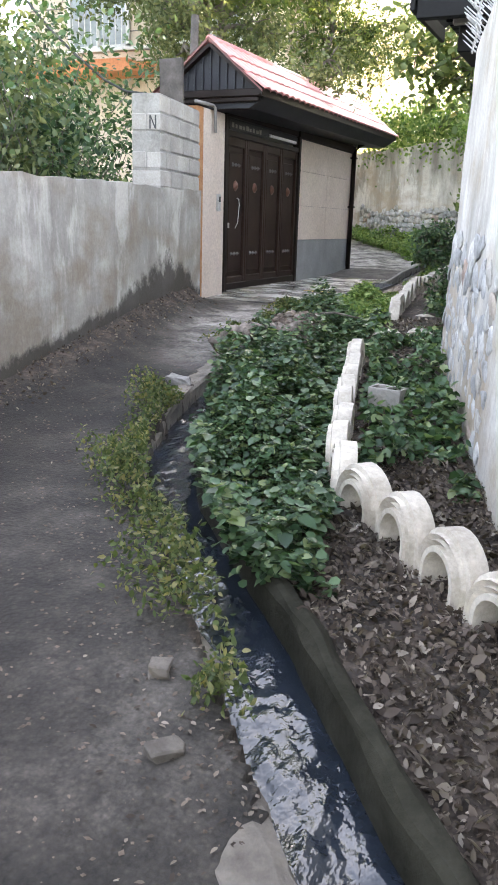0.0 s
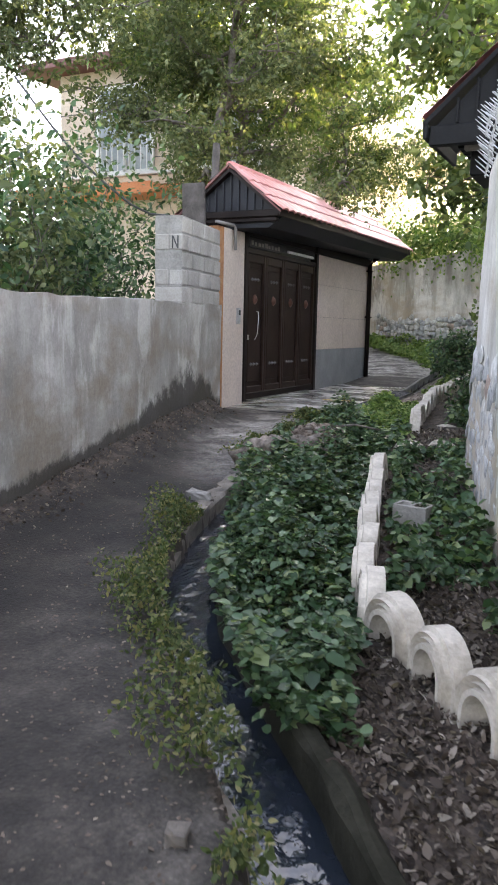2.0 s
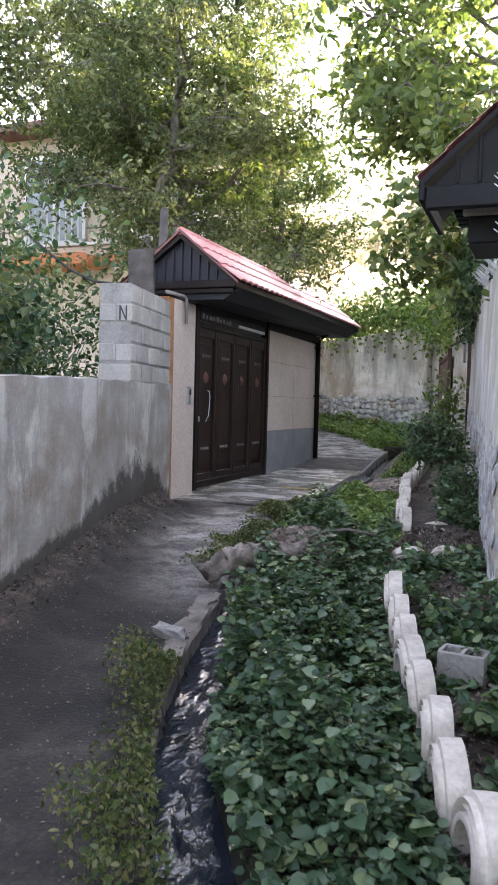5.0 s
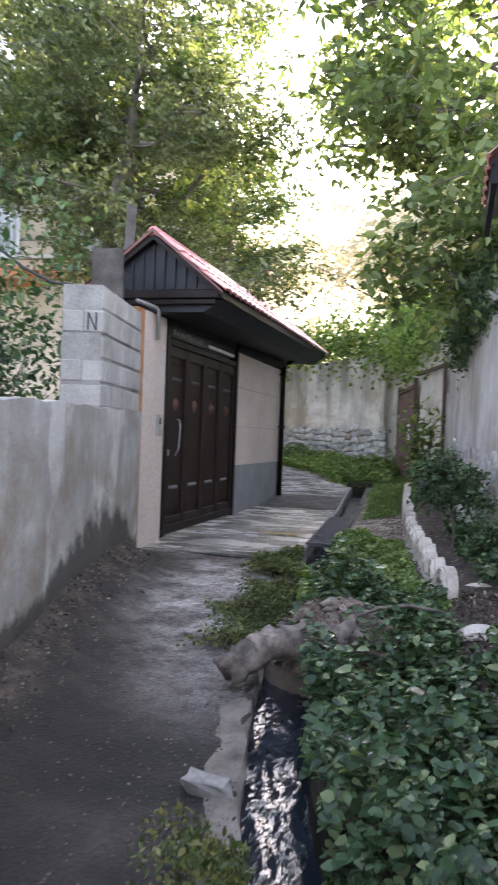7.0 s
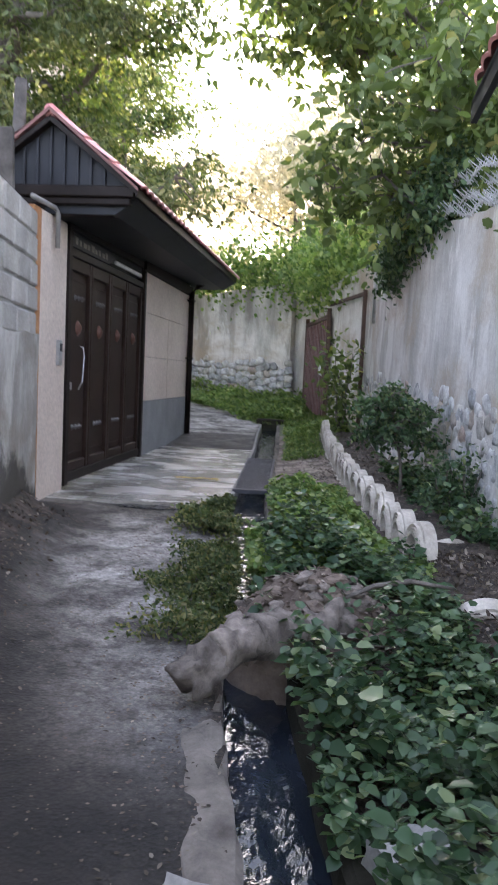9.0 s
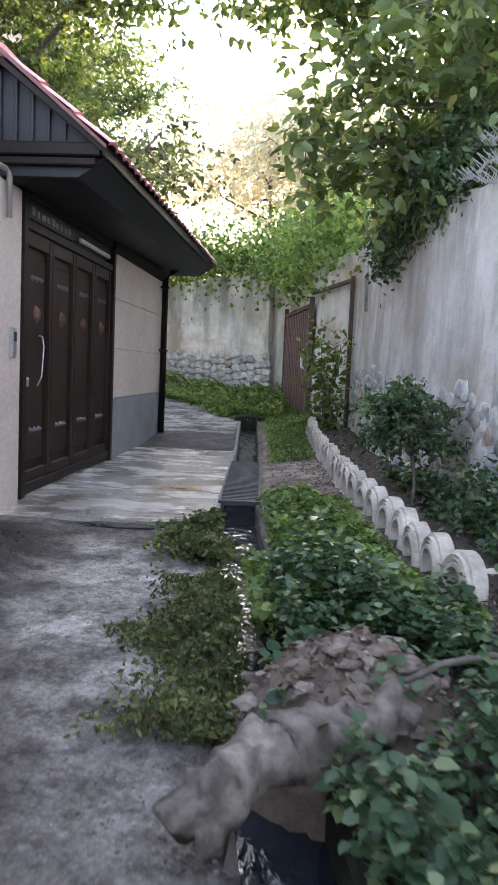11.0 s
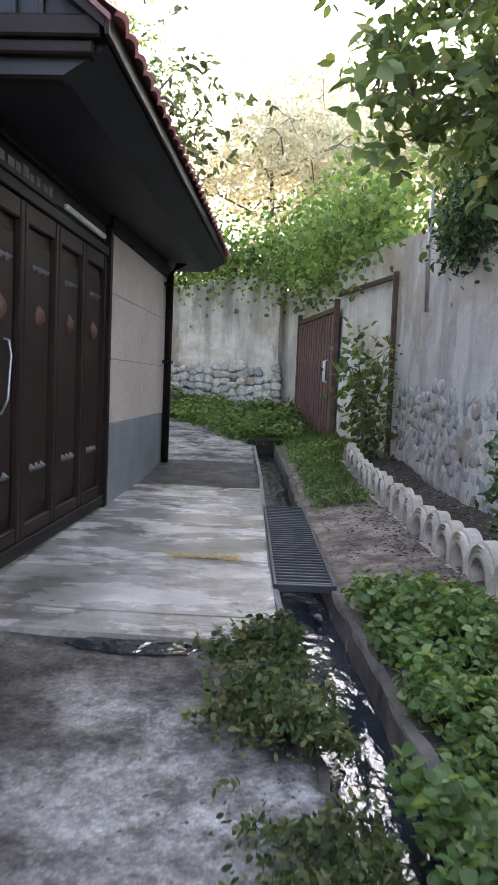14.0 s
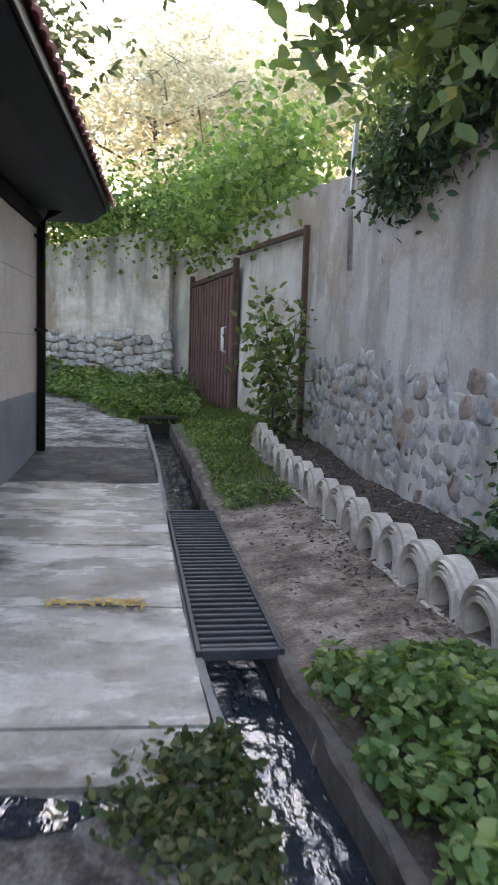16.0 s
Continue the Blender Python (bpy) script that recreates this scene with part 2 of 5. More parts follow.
BLACKSHEET = surface("black_weathered_sheet", (0.004, 0.004, 0.0045), (0.011, 0.011, 0.012), 0.6, 2, 40, 0.05, spec=0.12)
BRASS = surface("worn_copper_boss", (0.1, 0.045, 0.032), (0.19, 0.095, 0.07), 0.6, 9, 60, 0.1, 0.4)
BROWNROCK = surface("earth_stained_rock", (0.075, 0.06, 0.048), (0.33, 0.275, 0.23), 0.95, 12, 34, 1.0, vary=0.25)
DARKWOOD = surface("dark_weathered_wood", (0.045, 0.038, 0.033), (0.11, 0.096, 0.085), 0.95, 7, 40, 0.7)
STUD = surface("tarnished_stud", (0.07, 0.065, 0.06), (0.16, 0.15, 0.145), 0.5, 9, 60, 0.1, 0.5)
STEEL = surface("dull_steel", (0.35, 0.35, 0.34), (0.55, 0.55, 0.54), 0.4, 9, 60, 0.1, 0.8)
TILE = surface("faded_red_roof_tile", (0.42, 0.13, 0.12), (0.6, 0.27, 0.25), 0.4, 2.2, 30, 0.25, vary=0.14)
BLOCK = surface("concrete_block", (0.29, 0.268, 0.238), (0.46, 0.428, 0.388), 0.95, 3, 45, 0.9, vary=0.12)
MORTAR = surface("mortar", (0.22, 0.206, 0.186), (0.35, 0.33, 0.302), 0.95, 5, 40, 0.6)
CONC = surface("old_concrete", (0.16, 0.155, 0.14), (0.32, 0.31, 0.285), 0.92, 3, 35, 0.6)
CONC2 = surface("earth_stained_concrete", (0.05, 0.042, 0.034), (0.2, 0.172, 0.145), 0.95, 5, 35, 1.0)
KERBCONC = surface("pale_earthy_concrete", (0.08, 0.068, 0.056), (0.27, 0.235, 0.195), 0.95, 5, 32, 1.0)
HEAPSOIL = surface("loose_brown_earth", (0.07, 0.05, 0.037), (0.24, 0.185, 0.145), 1.0, 7, 30, 1.0)
MOSSY = surface("mossy_channel_concrete", (0.014, 0.013, 0.009), (0.05, 0.047, 0.035), 1.0, 4, 35, 0.8, spec=0.1)
EDGING = surface("cream_painted_concrete_edging", (0.34, 0.295, 0.24), (0.62, 0.56, 0.48), 0.85, 6, 45, 0.35, vary=0.07)
STONE = surface("whitewashed_rubble_stone", (0.27, 0.258, 0.243), (0.62, 0.6, 0.575), 0.92, 9, 30, 0.9)
_nt, _b = nodes_of(STONE)
_oi, _geo = _nt.nodes.new("ShaderNodeObjectInfo"), _nt.nodes.new("ShaderNodeNewGeometry")
_sum = _nt.nodes.new("ShaderNodeMath")
_sum.operation = "ADD"
_nt.links.new(_oi.outputs["Random"], _sum.inputs[0])
_nt.links.new(_geo.outputs["Random Per Island"], _sum.inputs[1])
_fr = _nt.nodes.new("ShaderNodeMath")
_fr.operation = "FRACT"
_nt.links.new(_sum.outputs[0], _fr.inputs[0])
_tone = ramp(_nt, _fr.outputs[0], [(0.0, (0.66, 0.68, 0.71)), (0.35, (0.92, 0.94, 0.97)), (0.7, (1.15, 1.15, 1.15)), (0.88, (0.8, 0.76, 0.7)), (1.0, (0.82, 0.64, 0.56))])
_nt.links.new(mix(_nt, 1.0, _b.inputs["Base Color"].links[0].from_socket, _tone, "MULTIPLY"), _b.inputs["Base Color"])
ROCK = surface("field_stone", (0.2, 0.185, 0.165), (0.4, 0.375, 0.345), 0.92, 5, 30, 0.6, vary=0.2)
BARK = surface("grey_brown_bark", (0.07, 0.058, 0.048), (0.2, 0.175, 0.15), 0.95, 9, 40, 0.9)
BOARD = surface("weathered_grey_board", (0.14, 0.13, 0.12), (0.27, 0.25, 0.23), 0.9, 3, 40, 0.4)
MAROON = surface("maroon_painted_steel", (0.08, 0.038, 0.035), (0.17, 0.085, 0.08), 0.55, 3, 40, 0.15)
RUST = surface("rusty_steel", (0.05, 0.028, 0.02), (0.12, 0.07, 0.05), 0.75, 6, 40, 0.3)
GRATE = surface("dark_grate_steel", (0.02, 0.021, 0.026), (0.05, 0.052, 0.06), 0.55, 6, 50, 0.2, 0.2, spec=0.3)
HOUSEWALL = surface("house_cream_cladding", (0.6, 0.49, 0.39), (0.7, 0.6, 0.49), 0.8, 1.0, 20, 0.1)
ORANGE = surface("orange_painted_band", (0.62, 0.2, 0.08), (0.75, 0.3, 0.14), 0.7, 1.0, 20, 0.1)
DARKRED = surface("dark_red_sheet_roof", (0.09, 0.03, 0.025), (0.16, 0.06, 0.05), 0.6, 1.0, 20, 0.1)
WHITE = surface("white_plastic", (0.68, 0.68, 0.67), (0.8, 0.8, 0.79), 0.5, 8, 40, 0.05)
CABLE = surface("black_cable", (0.02, 0.02, 0.02), (0.05, 0.05, 0.05), 0.6)
WIRE = surface("galvanised_wire", (0.4, 0.4, 0.4), (0.6, 0.6, 0.6), 0.5, 8, 40, 0.05, 0.5)
GLASS = surface("dark_window_pane", (0.3, 0.34, 0.36), (0.5, 0.54, 0.56), 0.08, 1.0, 5, 0.0)
LEAF_IVY = leaf_mat("bean_leaf_green", [(0, (0.02, 0.045, 0.022)), (0.5, (0.054, 0.104, 0.05)), (0.85, (0.11, 0.17, 0.09)), (1, (0.22, 0.26, 0.13))], 0.34, 0.28)
LEAF_WEED = leaf_mat("weed_leaf_green", [(0, (0.036, 0.055, 0.02)), (0.6, (0.088, 0.118, 0.044)), (1, (0.23, 0.205, 0.1))])
LEAF_TREE = leaf_mat("tree_leaf_green", [(0, (0.06, 0.082, 0.042)), (0.6, (0.115, 0.145, 0.075)), (1, (0.21, 0.23, 0.13))], 0.5, 0.4, (1.6, 1.55, 0.8))
LEAF_BRIGHT = leaf_mat("fresh_vine_leaf_green", [(0, (0.075, 0.135, 0.045)), (0.6, (0.16, 0.235, 0.085)), (1, (0.3, 0.35, 0.16))], 0.45, 0.45)
LEAF_OLIVE = leaf_mat("olive_tree_leaf", [(0, (0.05, 0.085, 0.03)), (0.6, (0.105, 0.155, 0.055)), (1, (0.22, 0.25, 0.1))], 0.5, 0.38, (1.5, 1.45, 0.7))
LEAF_WALNUT = leaf_mat("walnut_leaf_green", [(0, (0.065, 0.095, 0.04)), (0.6, (0.13, 0.175, 0.075)), (0.94, (0.2, 0.235, 0.11)), (1, (0.32, 0.28, 0.12))], 0.45, 0.45)
# far trees: sunlight and glare are put into this pale leaf colour
LEAF_SUNLIT = leaf_mat("sunlit_pale_leaf", [(0, (0.44, 0.42, 0.27)), (0.5, (0.62, 0.57, 0.41)), (1, (0.76, 0.71, 0.56))], 0.6, 0.5, (1.15, 1.12, 1.05))
LEAF_YELLOW = leaf_mat("bright_yellow_leaf", [(0, (0.4, 0.26, 0.05)), (0.6, (0.6, 0.4, 0.09)), (1, (0.68, 0.5, 0.16))], 0.6, 0.2)
LEAF_DRY = leaf_mat("dry_brown_leaf", [(0, (0.035, 0.025, 0.02)), (0.5, (0.085, 0.064, 0.052)), (0.85, (0.16, 0.128, 0.107)), (1, (0.3, 0.255, 0.22))], 0.8, 0.1)
GRASS = leaf_mat("grass_green", [(0, (0.06, 0.1, 0.025)), (0.6, (0.12, 0.19, 0.05)), (1, (0.25, 0.28, 0.11))], 0.6, 0.3)


# ---- mesh helpers ----
def part(name, bm, material, parent=None, label="", smooth=False):
    me = bpy.data.meshes.new(name)
    bm.to_mesh(me)
    bm.free()
    me.materials.append(material)
    if smooth:
        me.shade_smooth()
    ob = new(name, me)
    if parent is not None:
        ob.parent = parent
    if label:
        tagged(ob, label)
    return ob


def raw(name, verts, faces, material, parent=None, smooth=False):
    me = bpy.data.meshes.new(name)
    me.from_pydata(verts, [], faces)
    me.materials.append(material)
    if smooth:
        me.shade_smooth()
    ob = new(name, me)
    if parent is not None:
        ob.parent = parent
    return ob


def box(bm, x0, x1, y0, y1, z0, z1, m=None, bevel=0.0):
    r = bmesh.ops.create_cube(bm, size=1.0)
    vs = r["verts"]
    for v in vs:
        v.co = Vector((x0 + (v.co.x + 0.5) * (x1 - x0), y0 + (v.co.y + 0.5) * (y1 - y0), z0 + (v.co.z + 0.5) * (z1 - z0)))
    if bevel:
        es = list({e for v in vs for e in v.link_edges})
        out = bmesh.ops.bevel(bm, geom=es, offset=bevel, segments=1, affect="EDGES")
        vs = list({v for f in out["faces"] for v in f.verts} | {v for v in vs if v.is_valid})
    if m is not None:
        bmesh.ops.transform(bm, matrix=m, verts=vs)
    return vs


def prism(bm, poly, axis, a, b):
    """Closed solid: a polygon of (u, v) pushed along an axis from a to b."""
    def put(u, v, w):
        return {"x": (w, u, v), "y": (u, w, v), "z": (u, v, w)}[axis]
    A = [bm.verts.new(put(u, v, a)) for u, v in poly]
    B = [bm.verts.new(put(u, v, b)) for u, v in poly]
    n = len(poly)
    bm.faces.new(A)
    bm.faces.new(B[::-1])
    for i in range(n):
        bm.faces.new((A[i], B[i], B[(i + 1) % n], A[(i + 1) % n]))
    bmesh.ops.recalc_face_normals(bm, faces=bm.faces)


def tube(bm, pts, radii, sides=8, cap=True):
    """A round tube along points with a radius at each."""
    pts = [Vector(p) for p in pts]
    rings = []
    for i, p in enumerate(pts):
        d = (pts[min(i + 1, len(pts) - 1)] - pts[max(i - 1, 0)]).normalized()
        s = d.cross(Vector((0, 0, 1)) if abs(d.z) < 0.9 else Vector((1, 0, 0))).normalized()
        u = s.cross(d)
        r = radii[i] if hasattr(radii, "__len__") else radii
        rings.append([bm.verts.new(p + (s * math.cos(2 * math.pi * k / sides) + u * math.sin(2 * math.pi * k / sides)) * r) for k in range(sides)])
    for a, b in zip(rings, rings[1:]):
        for k in range(sides):
            bm.faces.new((a[k], a[(k + 1) % sides], b[(k + 1) % sides], b[k]))
    if cap:
        bm.faces.new(rings[0][::-1])
        bm.faces.new(rings[-1])


def empty(name, at=(0, 0, 0)):
    ob = new(name)
    ob.location = at
    ob.empty_display_size = 0.1
    return ob


def along(pts, step):
    """Points at even steps along a polyline."""
    pts = [Vector(p) for p in pts]
    out, left = [pts[0].copy()], step
    for a, b in zip(pts, pts[1:]):
        L, s = (b - a).length, 0.0
        while L - s >= left:
            s += left
            out.append(a.lerp(b, s / L))
            left = step
        left -= L - s
    return out


# ---- plan ----
GY = [(-400, -6.0), (-40, -0.6), (-6, -0.12), (0, 0.04), (3, 0.12), (5.5, 0.19), (8, 0.29), (10, 0.355), (14.5, 0.4), (16, 0.5), (18.5, 0.57), (22, 0.85), (28, 1.7), (60, 5.0), (400, 8.0)]
CANAL = [(0.6, -1.0), (0.42, 0.2), (0.2, 0.95), (-0.16, 1.52), (-0.5, 1.92), (-0.87, 2.41), (-1.29, 2.88), (-1.79, 3.45), (-2.16, 4.07), (-2.41, 4.78), (-2.63, 5.59), (-2.81, 6.5),
         (-2.97, 7.5), (-3.12, 8.6), (-3.24, 9.8), (-3.36, 10.92), (-3.51, 13.43), (-3.6, 15), (-3.75, 17), (-3.86, 18.5)]
LWALL = [(-1.7, -6.0), (-2.75, 0.0), (-3.85, 4.6), (-4.73, 8.26), (-4.99, 9.66)]
RWALL = [(1.9, -6.0), (0.68, 0.4), (-0.46, 4.23), (-1.15, 6.7), (-1.42, 9.5), (-1.98, 14.4), (-2.13, 16.74), (-2.72, 18.98), (-3.3, 22.2), (-3.75, 22.9)]
FWALL = [(-3.8, 22.6), (-5.9, 23.3), (-7.5, 24.6), (-12, 29)]


def lerp1(x, table):
    return np.interp(x, [p[0] for p in table], [p[1] for p in table])


def to_line(px, py, line):
    """Distance to a polyline, signed: positive to its right, going along it."""
    best, sign = np.full(np.shape(px), 1e9), np.ones(np.shape(px))
    for (ax, ay), (bx, by) in zip(line, line[1:]):
        dx, dy = bx - ax, by - ay
        t = np.clip(((px - ax) * dx + (py - ay) * dy) / (dx * dx + dy * dy), 0, 1)
        d = np.hypot(px - ax - t * dx, py - ay - t * dy)
        s = np.where((px - ax) * dy - (py - ay) * dx >= 0, 1.0, -1.0)
        sign = np.where(d < best - 1e-9, s, sign)
        best = np.minimum(best, d)
    return best * sign


def ripple(x, y):
    return (np.sin(x * 2.1 + y * 0.7) * np.sin(y * 1.7 - x) * 0.5 + np.sin(x * 5.3 - y * 3.1) * np.sin(y * 4.7 + 1.3) * 0.3 + np.sin(x * 11.7 + y * 9.1) * np.sin(y * 12.3 - x * 3) * 0.2)


def land(x, y, carve=True):
    """Height of the ground."""
    x, y = np.asarray(x, float), np.asarray(y, float)
    z = lerp1(y, GY) + 0.018 * ripple(x, y)
    d = to_line(x, y, CANAL)
    garden = np.clip((d - 0.2) / 1.0, 0, 1) * (y < 19)
    z = z + (0.05 + 0.09 * np.clip((y - 4.5) / 3.0, 0, 1)) * garden + 0.03 * garden * ripple(x * 1.7, y * 1.7)
    lw = to_line(x, y, LWALL)
    z = z + (0.08 + 0.14 * np.clip((y - 4.5) / 3.0, 0, 1)) * np.clip(1 - lw / 0.5, 0, 1) ** 1.5 * (y < 9.2) * (y > -6)
    if carve:
        z = np.where((np.abs(d) < 0.15) & (y > -0.9) & (y < 18.5), lerp1(y, GY) - 0.4, z)
    return z


def land1(x, y):
    return float(land(x, y, False))


# ---- ground: one sheet to the horizon ----
def spread(lo, hi, step, far):
    mid = np.arange(lo, hi + 1e-6, step)
    out = [hi]
    grow = step
    while out[-1] < far:
        grow *= 1.35
        out.append(out[-1] + grow)
    low = [lo]
    grow = step
    while low[-1] > -far:
        grow *= 1.35
        low.append(low[-1] - grow)
    return np.concatenate((np.array(low[:0:-1]), mid, np.array(out[1:])))


gx, gy = spread(-6.5, 1.5, 0.05, 420), spread(-1.5, 24.0, 0.06, 420)
XX, YY = np.meshgrid(gx, gy)
ZZ = land(XX, YY)
ZZ = np.where((XX > -5.2) & (XX < -3.6) & (YY > 10.06) & (YY < 14.6), ZZ - 0.06, ZZ)
nx, ny = len(gx), len(gy)
idx = np.arange(nx * ny).reshape(ny, nx)
quads = np.stack((idx[:-1, :-1], idx[:-1, 1:], idx[1:, 1:], idx[1:, :-1]), -1).reshape(-1, 4)
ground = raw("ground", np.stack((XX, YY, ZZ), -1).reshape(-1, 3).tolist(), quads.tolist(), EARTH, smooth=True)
D = to_line(XX, YY, CANAL)
soil = np.clip((D + 0.35) / 0.4, 0, 1) * (YY < 19) * np.where((YY > 10.2) & (D < 0.1), 0.0, 1.0)
lw = to_line(XX, YY, LWALL)
soil = np.maximum(soil, np.clip(1 - (lw - 0.1) / 0.5, 0, 1) * (YY < 9.3) * 0.5)
LANE = [(-4.4, 15.5), (-4.7, 17.5), (-5.6, 19.6), (-7.5, 22), (-12, 25)]
verge = np.where(YY > 16.4, np.clip((np.abs(to_line(XX, YY, LANE)) - 0.75) / 0.3, 0, 1), 0)
verge = np.maximum(verge, np.clip((np.abs(XX + 4) - 12) / 3, 0, 1))
verge = np.maximum(verge, np.clip((14 - YY - 22) / 5, 0, 1))
verge = np.maximum(verge, 0.75 * np.clip((YY - 13.1 - 0.5 * np.sin(XX * 6) - 0.3 * np.sin(XX * 17)) / 1.2, 0, 1) * (D > 0.25) * (D < 1.1))
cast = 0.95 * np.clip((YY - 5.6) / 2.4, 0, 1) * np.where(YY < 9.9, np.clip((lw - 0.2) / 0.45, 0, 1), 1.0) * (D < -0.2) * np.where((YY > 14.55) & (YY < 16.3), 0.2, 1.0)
damp = np.clip(1 - (lw - np.clip(0.7 - (YY - 5.5) * 0.3, 0.1, 0.7)) / 0.7, 0, 1) * np.clip((9.4 - YY) / 1.5, 0, 1)
damp = np.maximum(damp, 0.8 * np.exp(-((YY - 9.7 - 0.15 * np.sin(XX * 3)) / 0.32) ** 2) * (D < -0.45))
damp = np.maximum(damp, 0.75 * np.clip((-3.95 - XX) / 0.4, 0, 1) * np.clip((YY - 8.3) / 0.8, 0, 1) * (YY < 10.1))
sand = np.clip((YY - 9.8) / 0.8, 0, 1) * np.clip((1.15 - D) / 0.3, 0, 1)
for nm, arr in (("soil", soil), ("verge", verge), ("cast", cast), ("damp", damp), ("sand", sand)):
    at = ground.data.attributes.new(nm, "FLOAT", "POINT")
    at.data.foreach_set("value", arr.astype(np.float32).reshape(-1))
tagged(ground, "trodden grey earth lane with garden soil and verges", "ground", kind="structure")


# ---- walls along a line ----
def wall_strip(name, line, tops, thick, material, foot=-0.5, stand=0.0, step=0.25, rough=0.012, label=""):
    """A wall of real thickness: its seen face runs along the line, its body lies to the given side (thick > 0: left of the line)."""
    L = along([(x, y, 0) for x, y in line], step)
    last = Vector((*line[-1], 0))
    if (L[-1] - last).length > 0.02:
        L.append(last)
    rows_z = 16
    verts, faces = [], []
    for i, p in enumerate(L):
        d = (L[min(i + 1, len(L) - 1)] - L[max(i - 1, 0)]).normalized()
        nrm = Vector((-d.y, d.x, 0))
        top = float(lerp1(p.y, tops)) + 0.012 * math.sin(p.y * 9.1) + 0.008 * math.sin(p.y * 23.7)
        base = land1(p.x, p.y) + foot
        for k in range(rows_z + 1):
            f = k / rows_z
            z = base + (top - base) * f
            q = p - nrm * math.copysign(1, thick) * stand * (1 - f) + nrm * rough * (noise.noise(Vector((p.x * 1.9, p.y * 1.9, z * 1.9))) + 0.5 * noise.noise(Vector((p.x * 6, p.y * 6, z * 6))))
            verts.append((q.x, q.y, z))
        b = p + nrm * thick
        verts.append((b.x, b.y, top + 0.006 * math.sin(p.y * 17)))
        verts.append((b.x, b.y, base))
    n = rows_z + 3
    for i in range(len(L) - 1):
        for k in range(n):
            a, b2 = i * n + k, i * n + (k + 1) % n
            faces.append((a, b2, b2 + n, a + n))
    faces.append(tuple(range(n)))
    faces.append(tuple(range((len(L) - 1) * n, len(L) * n))[::-1])
    ob = raw(name, verts, faces, material)
    bm = bmesh.new()
    bm.from_mesh(ob.data)
    bmesh.ops.recalc_face_normals(bm, faces=bm.faces)
    bm.to_mesh(ob.data)
    bm.free()
    return tagged(ob, label, "wall", kind="structure")


wall_left = wall_strip("wall_west", LWALL, [(-6, 1.62), (4.6, 1.66), (8.26, 1.72), (9.7, 1.74)], 0.33, PLASTER, label="low grey rendered wall with rain streaks and a mossy foot")
moss = wall_left.data.attributes.new("moss", "FLOAT", "POINT")
wash = wall_left.data.attributes.new("wash", "FLOAT", "POINT")
for _i, _v in enumerate(wall_left.data.vertices):
    wash.data[_i].value = max(0.0, 1 - (1.69 - _v.co.z) / 1.0)
    _h = _v.co.z - land1(_v.co.x, _v.co.y)
    _r = 0.16 + 0.42 * max(0.0, 1 - abs(_v.co.y - 8.3) / 1.5) + 0.1 * noise.noise(Vector((0.0, _v.co.y * 1.3, 4.0)))
    moss.data[_i].value = min(1.0, max(0.0, 0.75 - 0.55 * _h / max(_r, 0.05)))
wall_right = wall_strip("wall_east", RWALL[:8], [(-6, 3.2), (4, 2.95), (6.7, 2.6), (10, 2.87), (11.5, 3.05), (15, 3.2), (16.5, 3.38), (19, 3.42)], -0.4, PLASTER_R, stand=0.06, label="tall pale rendered wall on a rubble stone base")
wall_bend = wall_strip("wall_bend", RWALL[7:], [(18, 3.35), (23, 3.4)], -0.4, PLASTER_R, label="pale rendered wall beside the maroon gate")
wall_far = wall_strip("wall_north", FWALL, [(22.5, 3.8), (23.3, 3.5), (29, 3.4)], -0.35, PLASTER_F, label="grey rendered wall where the lane bends")


def sweep(name, line, profile, material, parent=None, step=0.12, y0=-99, y1=99, jitter=0.0, lift=None, sink=None):
    """A solid swept along a line: profile of (offset to the right, height above the lane)."""
    L = [p for p in along([(x, y, 0) for x, y in line], step) if y0 <= p.y <= y1]
    n = len(profile)
    verts, faces = [], []
    for i, p in enumerate(L):
        d = (L[min(i + 1, len(L) - 1)] - L[max(i - 1, 0)]).normalized()
        r = Vector((d.y, -d.x, 0))
        g = float(lerp1(p.y, GY)) if lift is None else float(lift(p.x, p.y))
        g -= float(lerp1(p.y, sink)) if sink else 0.0
        for k, (o, h) in enumerate(profile):
            j = jitter * noise.noise(Vector((p.x * 4 + k * 7, p.y * 4, h * 5)))
            q = p + r * (o + j)
            verts.append((q.x, q.y, g + h + j * 0.6))
    for i in range(len(L) - 1):
        for k in range(n):
            a, b = i * n + k, i * n + (k + 1) % n
            faces.append((a, b, b + n, a + n))
    faces.append(tuple(range(n))[::-1])
    faces.append(tuple(range((len(L) - 1) * n, len(L) * n)))
    ob = raw(name, verts, faces, material, parent)
    bm = bmesh.new()
    bm.from_mesh(ob.data)
    bmesh.ops.recalc_face_normals(bm, faces=bm.faces)
    bm.to_mesh(ob.data)
    bm.free()
    return ob


# ---- water channel ----
curb_e = sweep("kerb_east", CANAL, [(0.12, -0.45), (0.128, 0.01), (0.142, 0.034), (0.165, 0.042), (0.185, 0.038), (0.205, 0.015), (0.21, -0.45)], MOSSY, jitter=0.016, step=0.06, y1=8.8)
tagged(curb_e, "mossy dark concrete side of the water channel", "kerb", kind="structure")
curb_n = sweep("kerb_garden", CANAL, [(0.13, -0.45), (0.14, 0.0), (0.15, 0.014), (0.19, 0.014), (0.2, 0.0), (0.205, -0.45)], CONC2, jitter=0.02, step=0.08, y0=8.8, y1=18.4)
tagged(curb_n, "grey concrete side of the water channel", "kerb", kind="structure")
